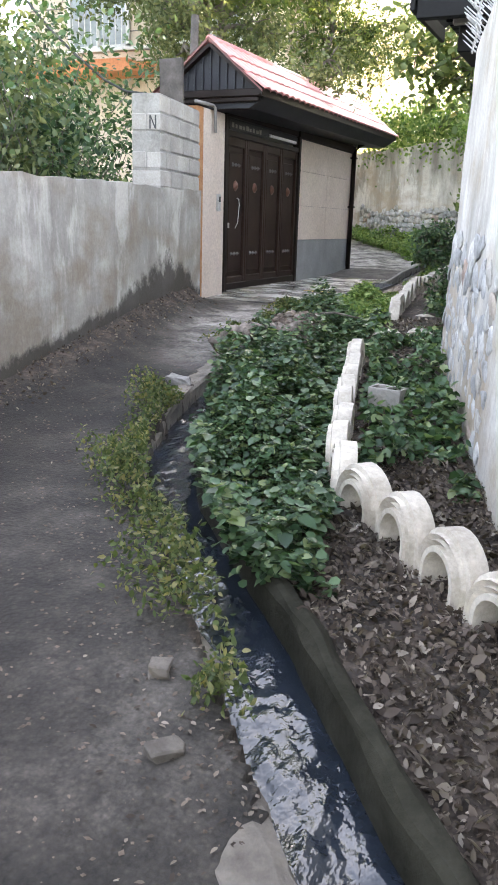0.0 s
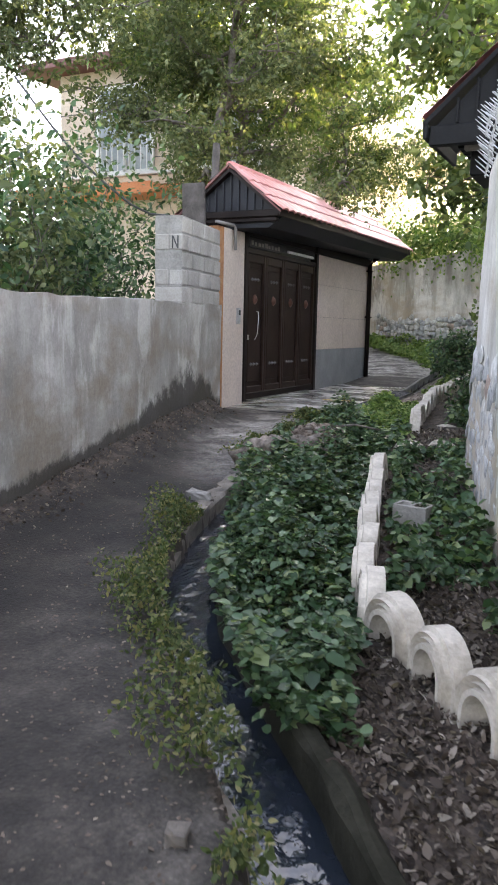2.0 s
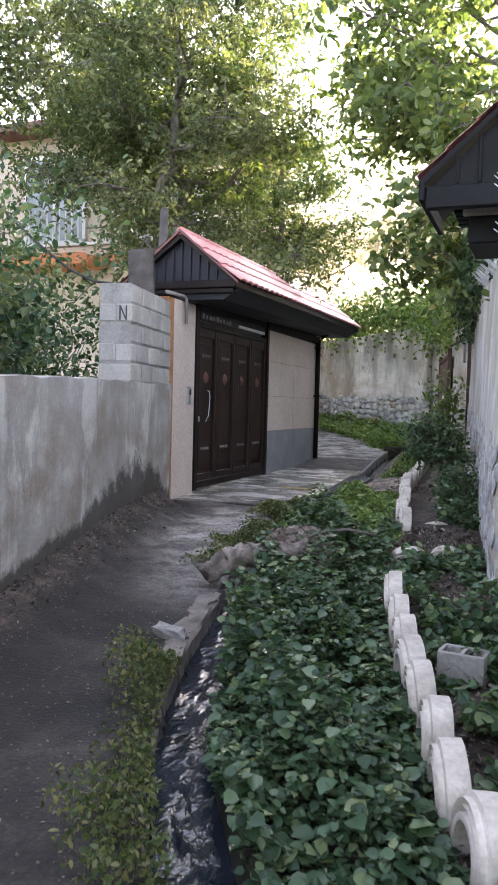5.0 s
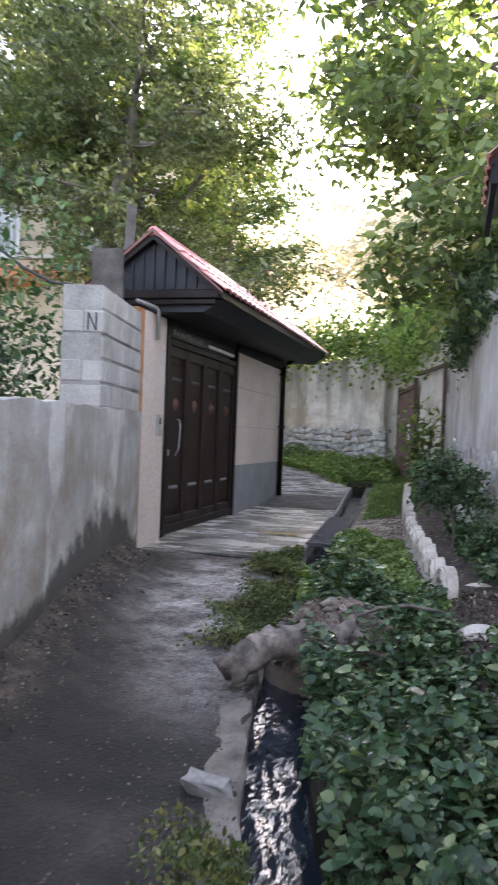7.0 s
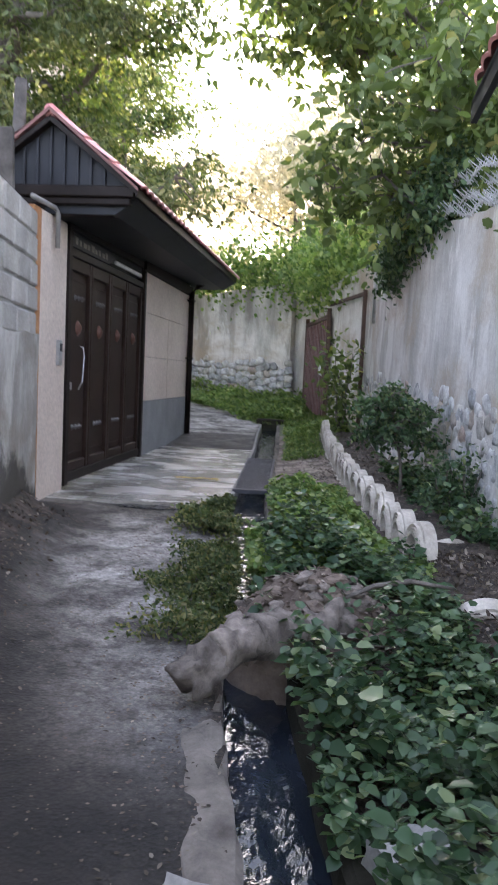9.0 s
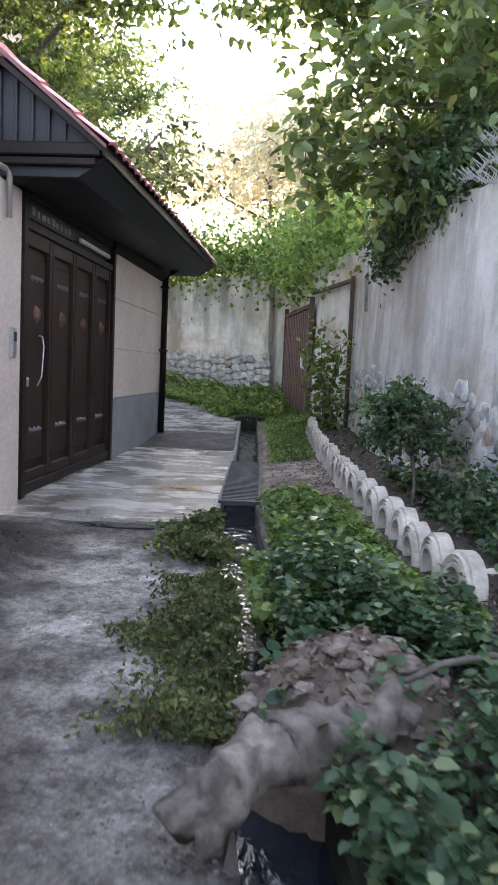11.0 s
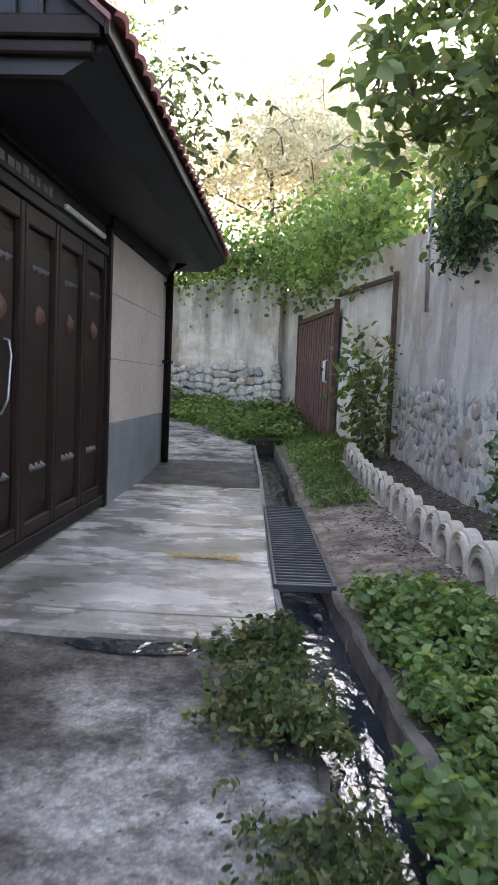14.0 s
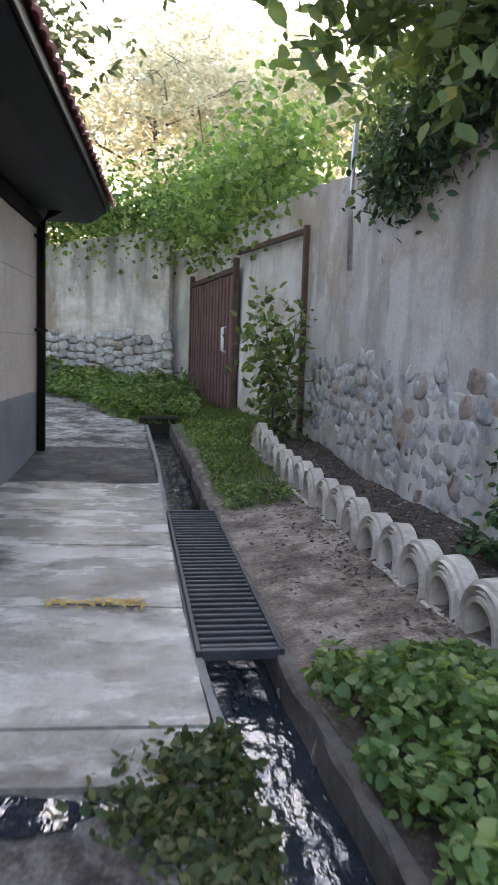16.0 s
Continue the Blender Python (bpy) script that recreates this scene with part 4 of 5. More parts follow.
prism(bm, [(CEX + 0.1, CEZ - 0.03), (CRX, CRZ - 0.06), (0.3, CEZ - 0.03)], "y", CY0 + 0.06, CY0 + 0.1)
under(part("gable_board", bm, BLACKSHEET), can)
for k in range(8):
    x = CEX + 0.28 + k * 0.16
    h = CRZ - 0.07 - abs(x - CRX) * (CRZ - CEZ) / (CRX - CEX)
    bm = bmesh.new()
    box(bm, x - 0.01, x + 0.01, CY0 + 0.04, CY0 + 0.06, CEZ - 0.02, h, bevel=0.003)
    under(part("batten", bm, BLACKSHEET), can)
bm = bmesh.new()
box(bm, CEX + 0.05, 0.3, CY0 + 0.03, CY0 + 0.12, CEZ - 0.2, CEZ - 0.03, bevel=0.01)
under(part("fascia", bm, BLACKSHEET), can)
bm = bmesh.new()
box(bm, CEX + 0.3, 0.3, CY0 + 0.3, CY0 + 0.36, CEZ - 0.2, CEZ - 0.14, bevel=0.01)
under(part("batten_strip", bm, BOARD, label="weathered timber strip under the eave"), can)
for k in range(4):
    bm = bmesh.new()
    y = CY0 + 0.42 + k * 0.14
    box(bm, CEX + 0.22, 0.3, y, y + 0.12, CEZ - 0.15, CEZ - 0.12, bevel=0.006)
    under(part("soffit_slat", bm, BLACKSHEET), can)
bm = bmesh.new()
box(bm, CEX, CEX + 0.04, CY0, CY1, CEZ - 0.14, CEZ - 0.02, bevel=0.004)
under(part("eave_board", bm, BLACKSHEET), can)
for yy in (CY0 + 0.15, CY1 - 0.15):
    bm = bmesh.new()
    box(bm, -1.25, -1.13, yy - 0.06, yy + 0.06, 2.4, CEZ - 0.14)
    under(part("post", bm, BLACKSHEET), can)
cslope = math.atan2(CRZ - CEZ, CRX - CEX)
for c in range(5):
    for r in range(4):
        t = new("tile", tile0.data)
        t.parent = can
        t.matrix_parent_inverse = Matrix.Translation(-Vector(can.location))
        q = r * 0.29
        t.matrix_basis = Matrix.Translation((CRX - 0.02 - q * math.cos(cslope), CY0 + 0.1 + c * 0.215, CRZ + 0.012 - q * math.sin(cslope))) @ Matrix.Rotation(math.pi, 4, "Z") @ Matrix.Rotation(cslope, 4, "Y")

bm = bmesh.new()
box(bm, CEX + 0.34, 0.2, CY0 + 0.4, CY1 - 0.15, CEZ - 0.4, CEZ - 0.16, bevel=0.012)
under(part("soffit_box", bm, BLACKSHEET), can)

# ---- house behind the trees ----
house = empty("house", (-12.5, 23, 1))
tagged(house, "cream clad two-storey house with orange band behind trees", "house")
bm = bmesh.new()
box(bm, -16.1, -9.4, 20.0, 27.0, 0.0, 8.8)
under(part("wall", bm, HOUSEWALL), house)
for z in (6.2, 6.9, 7.6, 8.3):
    bm = bmesh.new()
    box(bm, -16.11, -9.39, 19.985, 20.0, z, z + 0.03)
    under(part("cladding_joint", bm, BOARD), house)
for z0, z1, o, mt in ((5.45, 5.7, 0.12, HOUSEWALL), (5.72, 5.8, 0.2, WHITE), (5.2, 5.44, 0.08, ORANGE)):
    bm = bmesh.new()
    box(bm, -16.1 - o, -9.4 + o, 20.0 - o, 20.02, z0, z1, bevel=0.01)
    under(part("band", bm, mt), house)
bm = bmesh.new()
prism(bm, [(-17.0, 5.35), (-12.2, 5.35), (-12.0, 5.2), (-12.0, 5.05), (-17.2, 5.05), (-17.2, 5.2)], "y", 18.9, 20.0)
under(part("porch_roof", bm, ORANGE), house)
bm = bmesh.new()
prism(bm, [(19.2, 8.75), (19.2, 8.95), (23.5, 9.9), (28, 8.95), (28, 8.75)], "x", -17, -9.0)
under(part("roof", bm, DARKRED), house)
for x0 in (-14.75, -11.4):
    w = empty("window", (0, 0, 0))
    w.parent = house
    w.matrix_parent_inverse = Matrix.Translation(-Vector(house.location))
    bm = bmesh.new()
    for a, b, c, d in ((x0, x0 + 0.1, 5.85, 8.2), (x0 + 1.9, x0 + 2.0, 5.85, 8.2), (x0 + 0.95, x0 + 1.05, 5.85, 8.2), (x0, x0 + 2.0, 8.15, 8.25), (x0, x0 + 2.0, 5.82, 5.9)):
        box(bm, a, b, 19.92, 20.0, c, d)
    part("window_frame", bm, WHITE, w)
    bm = bmesh.new()
    box(bm, x0 + 0.1, x0 + 1.9, 19.97, 19.995, 5.9, 8.15)
    part("pane", bm, GLASS, w)
    for k in range(9):
        bm = bmesh.new()
        tube(bm, [(x0 + 0.2 + k * 0.2, 19.88, 5.85), (x0 + 0.2 + k * 0.2, 19.88, 6.75)], 0.015, 6)
        part("guard_bar", bm, WHITE, w)


# ---- foliage ----
RNG = np.random.default_rng(7)
LENS = np.array([(0, 0, 0), (0.24, 0.3, 0.06), (0.2, 0.68, 0.05), (0, 1, -0.06), (-0.2, 0.68, 0.05), (-0.24, 0.3, 0.06)])
HEART = np.array([(0, 0, 0), (0.4, 0.22, 0.08), (0.36, 0.64, 0.05), (0, 1, -0.14), (-0.36, 0.64, 0.05), (-0.4, 0.22, 0.08)])
BLADE = np.array([(0.04, 0, 0), (0.035, 0.5, 0.05), (0, 1, 0.22), (0, 1, 0.22), (-0.035, 0.5, 0.05), (-0.04, 0, 0)])


def leaf_mesh(name, P, size, material, parent=None, shape=LENS, lie=0.6, axis=None, droop=0.3, rng=RNG):
    """Many leaves in one mesh. lie: how far they face up; axis: the way in which each one points; droop: how far tips hang."""
    n = len(P)
    P = np.asarray(P, float)
    nrm = rng.normal(size=(n, 3))
    nrm /= np.linalg.norm(nrm, axis=1, keepdims=True)
    nrm = nrm * (1 - lie) + np.array([0, 0, 1.0]) * lie
    nrm /= np.linalg.norm(nrm, axis=1, keepdims=True)
    ax = rng.normal(size=(n, 3)) if axis is None else np.asarray(axis, float) + rng.normal(size=(n, 3)) * 0.35
    ax[:, 2] -= droop
    ax -= nrm * np.sum(ax * nrm, 1, keepdims=True)
    ax /= np.linalg.norm(ax, axis=1, keepdims=True) + 1e-9
    sd = np.cross(ax, nrm)
    s = (np.full(n, size) if np.isscalar(size) else np.asarray(size)) * rng.uniform(0.65, 1.25, n)
    wid = rng.uniform(0.8, 1.2, n)
    V = P[:, None, :] + s[:, None, None] * (shape[None, :, 0:1] * sd[:, None, :] * wid[:, None, None] + shape[None, :, 1:2] * ax[:, None, :] + shape[None, :, 2:3] * nrm[:, None, :])
    me = bpy.data.meshes.new(name)
    me.vertices.add(n * 6)
    me.vertices.foreach_set("co", V.reshape(-1).astype(np.float32))
    loops = (np.arange(n)[:, None] * 6 + np.array([0, 1, 2, 3, 0, 3, 4, 5])[None, :]).reshape(-1)
    me.loops.add(n * 8)
    me.loops.foreach_set("vertex_index", loops.astype(np.int32))
    me.polygons.add(n * 2)
    me.polygons.foreach_set("loop_start", (np.arange(n * 2) * 4).astype(np.int32))
    me.update(calc_edges=True)
    me.validate()
    me.materials.append(material)
    ob = new(name, me)
    if parent is not None:
        ob.parent = parent
    return ob


def bent(a, b, wob, n, rng):
    pts = [np.array(a) + (np.array(b) - np.array(a)) * k / n for k in range(n + 1)]
    return [p + (rng.normal(size=3) * wob * (0 < i) * np.linalg.norm(np.array(b) - np.array(a))) for i, p in enumerate(pts)]


def sprigs(tips, count, per, length, spread_s, rng):
    """Leaf places and directions along short drooping twigs that sit about the branch tips, leaves to either side."""
    base = tips[rng.integers(0, len(tips), count)] + rng.normal(size=(count, 3)) * np.array([spread_s, spread_s, spread_s * 0.7])
    d = rng.normal(size=(count, 3)) * np.array([1, 1, 0.5])
    d[:, 2] -= 0.55
    d /= np.linalg.norm(d, axis=1, keepdims=True)
    side = np.cross(d, np.array([0, 0, 1.0]))
    side /= np.linalg.norm(side, axis=1, keepdims=True) + 1e-9
    k = np.arange(per)
    flip = np.where(k % 2 == 0, 1.0, -1.0) * np.where(k == per - 1, 0.0, 1.0)
    size = length * rng.uniform(0.6, 1.3, count)
    P = base[:, None, :] + d[:, None, :] * (size[:, None] * ((k + 1) // 2 * 2 / per)[None, :])[..., None]
    P = P + rng.normal(size=P.shape) * 0.012
    A = side[:, None, :] * flip[None, :, None] + d[:, None, :] * 0.55
    return P.reshape(-1, 3), A.reshape(-1, 3)


def tree(name, at, height, spread_r, label, leaf=LEAF_TREE, leaf_size=0.09, leaves=14000, trunk_r=0.14, crown_from=0.35, limbs=10, seed=1, shape=LENS, reach=None, clump=0.34, category="tree", per=11, twig=0.42, keep=0.75):
    """A tree with a tapered trunk, limbs and a crown of loose leaf clumps with gaps."""
    rng = np.random.default_rng(seed)
    root = empty(name, at)
    tagged(root, label, category)
    bm = bmesh.new()
    trunk = bent((0, 0, -0.2), (rng.normal() * 0.3, rng.normal() * 0.3, height * 0.86), 0.02, 7, rng)
    tube(bm, trunk, [trunk_r * (1 - 0.8 * k / 7) for k in range(8)], 9)
    tips = []
    for i in range(limbs):
        f = crown_from + (0.95 - crown_from) * (i + 0.5) / limbs
        k = f * 7
        p = trunk[int(k)] + (trunk[min(int(k) + 1, 7)] - trunk[int(k)]) * (k - int(k))
        ang = i * 2.4 + rng.uniform(-0.4, 0.4)
        r = spread_r * (1.05 - 0.6 * abs(f - 0.55)) * rng.uniform(0.75, 1.1)
        if reach is not None and rng.random() < 0.6:
            ang = math.atan2(reach[1], reach[0]) + rng.normal() * 0.5
            r *= 1.1
        e = p + np.array([math.cos(ang) * r, math.sin(ang) * r, rng.uniform(0.05, 0.5) * r])
        limb = bent(p, e, 0.05, 5, rng)
        r0 = trunk_r * 0.5 * (1.1 - f)+0.012
        tube(bm, limb, [r0 * (1 - 0.75 * j / 5) for j in range(6)], 6)
        for j in range(2, 6):
            for _ in range(3):
                q = limb[j]
                d = rng.normal(size=3) * np.array([1, 1, 0.6])
                t = q + d / np.linalg.norm(d) * rng.uniform(0.25, 0.6) * spread_r * 0.45
                tw = bent(q, t, 0.06, 3, rng)
                tube(bm, tw, [r0 * 0.25 * (1 - 0.7 * m / 3) + 0.003 for m in range(4)], 4)
                tips += tw[1:]
    tr = part("trunk", bm, BARK, root, smooth=True)
    tips = np.array(tips)
    tips = tips[rng.random(len(tips)) < keep]
    P, A = sprigs(tips, leaves // per, per, twig, spread_r * clump * 0.42, rng)
    leaf_mesh("crown", P, leaf_size, leaf, root, shape=shape, lie=0.35, droop=0.35, axis=A, rng=rng)
    return root


def plant_bed(name, label, pts, size, material, shape=HEART, lie=0.55, category="plants"):
    """A patch of low plants: leaves through the depth of the mound, thickest at its skin."""
    ob = leaf_mesh(name, pts, size, material, shape=shape, lie=lie, droop=0.15)
    return tagged(ob, label, category, kind="stuff")


def scatter(n, x0, x1, y0, y1, keep, rng=RNG):
    X, Y = rng.uniform(x0, x1, n * 6), rng.uniform(y0, y1, n * 6)
    ok = keep(X, Y)
    return X[ok][:n], Y[ok][:n]


def mound(n, x0, x1, y0, y1, keep, top, rng=RNG, skin=2.2, edge=None):
    X, Y = scatter(n, x0, x1, y0, y1, keep, rng)
    hump = 0.55 + 0.4 * np.sin(X * 4.1 + 1.0) * np.sin(Y * 3.3) + 0.3 * np.sin(X * 9.3 + Y * 7.1) + 0.2 * np.sin(X * 19 - Y * 23)
    if edge is not None:
        hump = hump * np.clip(np.abs(to_line(X, Y, edge)) / 0.5, 0.25, 1)
    Z = land(X, Y, False) + top * np.clip(hump, 0.1, 1.3) * rng.uniform(0, 1, len(X)) ** (1 / skin)
    return np.stack((X, Y, Z), 1)


EDGE1 = [(0.62, 1.75), (0.3, 2.15), (-0.15, 2.68), (-0.4, 2.95), (-0.63, 3.24), (-0.96, 3.54), (-1.12, 3.92), (-1.5, 5.25), (-1.78, 6.4)]
EDGE2 = [(-2.0, 8.25), (-2.14, 9.0), (-2.42, 11.0), (-2.6, 13.4), (-2.72, 15.2), (-2.78, 16.3)]


def dc(x, y):
    return to_line(x, y, CANAL)


beds = mound(20000, -3.3, -0.5, 2.7, 8.3, lambda x, y: (dc(x, y) > np.where(y < 2.95, 0.0, 0.1)) & (to_line(x, y, EDGE1 + [(-2.0, 8.0)]) < -0.06) & (dc(x, y) < 0.32 + 0.55 * np.clip(y - 2.9, 0, 9)) & (np.hypot(x + 2.64, y - 7.17) > 0.47) & (np.hypot(x + 2.3, y - 5.5) > 0.2), 0.4, edge=EDGE1 + [(-2.0, 8.0)])
plant_bed("bean_plants", "dense dark green climbing bean plants along the channel", beds, 0.043, LEAF_IVY, lie=0.62)
big = beds[RNG.random(len(beds)) < 0.05]
plant_bed("bean_leaves", "broad blue-green bean leaves over the channel plants", big + np.array([0, 0, 0.03]), 0.07, LEAF_IVY, lie=0.7)
bed2 = mound(3000, -1.9, -0.2, 3.7, 7.4, lambda x, y: (np.sin(x * 5.1 + 2) * np.sin(y * 3.7) + 0.5 * np.sin(x * 11 - y * 8) > -0.15) & (to_line(x, y, EDGE1) > 0.1) & (to_line(x, y, RWALL) < -0.08), 0.22)
plant_bed("ground_ivy", "scattered low green plants in the garden strip", bed2, 0.055, LEAF_IVY)
bed3 = mound(11000, -3.2, -2.0, 7.9, 10.75, lambda x, y: (dc(x, y) > np.where(y < 8.9, 0.0, 0.15 + 0.1 * np.sin(y * 6) ** 2)) & (to_line(x, y, EDGE2) < -0.12), 0.22, edge=EDGE2)
plant_bed("leafy_weeds", "bright green leafy plants beside the grate", bed3, 0.043, LEAF_BRIGHT)
wd = mound(11000, -2.9, -0.6, 1.95, 5.0, lambda x, y: (dc(x, y) < -0.13) & (dc(x, y) > -0.22 + 0.08 * np.sin(y * 5) - 0.22 * RNG.random(x.shape) ** 2) & ((y > 2.3) | (x > -0.9)), 0.25)
plant_bed("channel_weeds", "yellowish green weeds on the channel edge", wd, 0.028, LEAF_WEED, LENS, 0.3)
wd2 = mound(9500, -3.95, -2.9, 7.0, 9.5, lambda x, y: (dc(x, y) < -0.06) & (np.abs(y - 8.85) > 0.16) & (dc(x, y) > np.where(y < 8.4, -0.3 + 0.1 * np.sin(y * 7), -0.22) - 0.3 * RNG.random(x.shape) ** 2), 0.15)
plant_bed("dry_weeds", "straggling green and straw weeds at the slab's corner", wd2, 0.031, LEAF_WEED, LENS, 0.35)

wd3 = mound(2900, -3.95, -3.2, 9.1, 10.25, lambda x, y: (dc(x, y) < -0.14) & (dc(x, y) > -0.34 - 0.1 * np.sin(y * 9) - 0.2 * RNG.random(x.shape) ** 2), 0.14)
plant_bed("corner_weeds", "lush green weeds at the slab's broken corner", wd3, 0.038, LEAF_WEED, LENS * np.array([1.5, 1, 1]), 0.5)

# grass of the far verge
gxs, gys = scatter(15000, -6.6, -2.4, 13.6, 22.4, lambda x, y: (np.abs(to_line(x, y, LANE)) > 0.9) & (dc(x, y) > np.where(y < 18.4, 0.3, -9)) & (to_line(x, y, RWALL) < -0.05) & ((x > -5) | (y > 17.5)) & ((y > 16.4) | (to_line(x, y, EDGE2) < -0.1)) & (y > 13.6 + 1.6 * RNG.random(x.shape) ** 2 + 0.3 * np.sin(x * 9)))
gp = np.stack((gxs, gys, land(gxs, gys, False)), 1)
tagged(leaf_mesh("grass", gp, 0.075, GRASS, shape=BLADE * np.array([1.5, 1, 1]), lie=0.0, axis=np.tile([0, 0, 1.0], (len(gp), 1)), droop=0.0), "bright green rough grass verge", "grass", kind="stuff")
vw = mound(1600, -3.5, -2.6, 13.6, 18.2, lambda x, y: (dc(x, y) > 0.28) & (to_line(x, y, EDGE2) < -0.1) & (np.sin(x * 7) + np.sin(y * 5.3 + x * 3) > -0.2), 0.1)
plant_bed("verge_weeds", "low leafy weeds among the grass by the channel", vw, 0.045, LEAF_BRIGHT)
fp = mound(9500, -7.6, -3.3, 18.8, 24.4, lambda x, y: (to_line(x, y, FWALL) < -0.05) & (to_line(x, y, LANE) > 0.7), 0.3)
plant_bed("verge_weeds", "bright green weeds in front of the bend wall", fp, 0.07, LEAF_BRIGHT)

# dry leaves on the garden soil
lx, ly = scatter(26000, -3.2, 0.9, 0.4, 8.5, lambda x, y: (dc(x, y) > 0.2) & (to_line(x, y, RWALL) < -0.02) & (RNG.random(x.shape) < np.where(y < 4.2, 1.0, 0.35)))
lp = np.stack((lx, ly, land(lx, ly, False) + 0.004 + 0.025 * RNG.random(len(lx))), 1)
tagged(leaf_mesh("fallen_leaves", lp, 0.029 * (0.5 + 1.3 * RNG.random(len(lp)) ** 2), LEAF_DRY, lie=0.5, droop=0.0), "dry brown fallen leaves on the soil", "leaves", kind="stuff")
lx, ly = scatter(3800, -3.5, 0.3, 0.6, 9.6, lambda x, y: (dc(x, y) < -0.17) & (dc(x, y) > -0.17 - 0.5 * RNG.random(x.shape) ** 1.5))
lp = np.stack((lx, ly, land(lx, ly, False) + 0.006), 1)
tagged(leaf_mesh("edge_litter", lp, 0.02, LEAF_DRY, lie=0.8, droop=0.0), "dry leaf litter along the lane's edge", "leaves", kind="stuff")

# ---- trees ----
T1 = tree("tree", (-7.5, 14.2, 0.3), 9.5, 2.45, "leafy elm tree behind the low wall", seed=3, leaves=31000, trunk_r=0.17, crown_from=0.42, limbs=15, leaf_size=0.09, clump=0.24)
T2 = tree("tree", (-7.5, 16.0, 0.45), 10.5, 2.35, "tall leafy tree behind the gatehouse", seed=5, leaves=30000, trunk_r=0.18, crown_from=0.52, limbs=16, leaf=LEAF_OLIVE, leaf_size=0.105, clump=0.3, keep=0.9)
copy_thing(T1, pose(-12.6, 10.5, 0.2, 0, 0, 130))
copy_thing(T2, pose(-9.0, 24.5, 0.8, 0, 0, 200))
T3 = tree("tree", (-13.0, 12.4, 0.3), 12.0, 3.4, "tall elm with a high crown behind the low wall", seed=9, leaves=19000, trunk_r=0.2, crown_from=0.6, limbs=13, leaf_size=0.13, reach=(1, -0.2), clump=0.28)
copy_thing(T1, pose(-18.5, 15.5, 0.2, 0, 0, 60))
copy_thing(T3, pose(-9.6, 18.6, 0.3, 0, 0, 200))
W1 = tree("walnut_tree", (-1.45, 12.9, 0.5), 8.6, 2.5, "walnut tree leaning over the tall wall", leaf=LEAF_WALNUT, leaf_size=0.15, leaves=8600, trunk_r=0.16, crown_from=0.55, limbs=15, seed=11, reach=(-1, -0.3), per=7, twig=0.36, clump=0.26, keep=0.6)
tree("walnut_tree", (-1.2, 12.2, 0.5), 5.2, 1.75, "young walnut tree with low boughs over the wall", leaf=LEAF_WALNUT, leaf_size=0.15, leaves=4000, trunk_r=0.09, crown_from=0.6, limbs=12, seed=14, reach=(-1, 0.0), per=7, twig=0.36, clump=0.26, keep=0.7)
copy_thing(W1, pose(1.9, 18.5, 0.6, 0, 0, 25))
tree("walnut_tree", (2.0, 10.4, 0.5), 9.5, 2.9, "tall thin-crowned walnut tree behind the tall wall", leaf=LEAF_WALNUT, leaf_size=0.13, leaves=4600, trunk_r=0.15, crown_from=0.55, limbs=13, seed=17, reach=(-1, 0.1), per=7, twig=0.36, clump=0.24, keep=0.6)
# two copies added out of view behind the camera, for shade and reflections
copy_thing(T2, pose(-1.5, -10.0, -0.2, 0, 0, 90))
copy_thing(T1, pose(-6.0, -8.0, -0.2, 0, 0, 10))
# far slope trees, leaves coloured pale gold to look sunlit
G = tree("sunlit_tree", (-4.6, 29.5, 1.7), 9.0, 3.6, "tree on the far slope, low sun's glare put into its leaf colour", leaf=LEAF_SUNLIT, leaf_size=0.15, leaves=29000, trunk_r=0.12, crown_from=0.05, limbs=22, seed=21, clump=0.42, keep=1.0, per=9, twig=0.6)
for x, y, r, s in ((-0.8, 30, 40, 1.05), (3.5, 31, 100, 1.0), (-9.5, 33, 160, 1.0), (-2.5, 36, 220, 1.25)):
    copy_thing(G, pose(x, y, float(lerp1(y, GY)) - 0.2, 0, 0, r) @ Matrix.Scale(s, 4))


def bush(name, label, at, r, h, n, size, material, seed, shape=LENS, stems=6):
    rng = np.random.default_rng(seed)
    root = empty(name, at)
    tagged(root, label, "shrub")
    tips = []
    for k in range(stems):
        bm = bmesh.new()
        e = np.array([rng.normal() * r * 0.55, rng.normal() * r * 0.55, h * rng.uniform(0.7, 1.0)])
        st = bent((rng.normal() * 0.03, rng.normal() * 0.03, -0.05), e, 0.04, 4, rng)
        tube(bm, st, [0.014 * (1 - 0.15 * j) for j in range(5)], 5)
        part("stem", bm, BARK, root, smooth=True)
        tips += st[1:]
    tips = np.array(tips)
    P = tips[rng.integers(0, len(tips), n)] + rng.normal(size=(n, 3)) * np.array([r, r, h * 0.5]) * 0.28
    P[:, 2] = np.maximum(P[:, 2], 0.05)
    leaf_mesh("foliage", P, size, material, root, shape=shape, lie=0.45, rng=rng)
    return root


tree("rose_bush", (-1.98, 10.6, land1(-1.98, 10.6)), 1.1, 0.36, "dark round-crowned rose bush on a thin stem by the wall", leaf=LEAF_IVY, leaf_size=0.055, leaves=3200, trunk_r=0.02, crown_from=0.5, limbs=12, seed=31, clump=0.4, category="shrub", per=5, twig=0.1, keep=1.0)
bush("rose_bush", "small rose bush beside the stone wall base", (-1.68, 9.6, land1(-1.68, 9.6)), 0.3, 0.45, 900, 0.05, LEAF_IVY, 32)
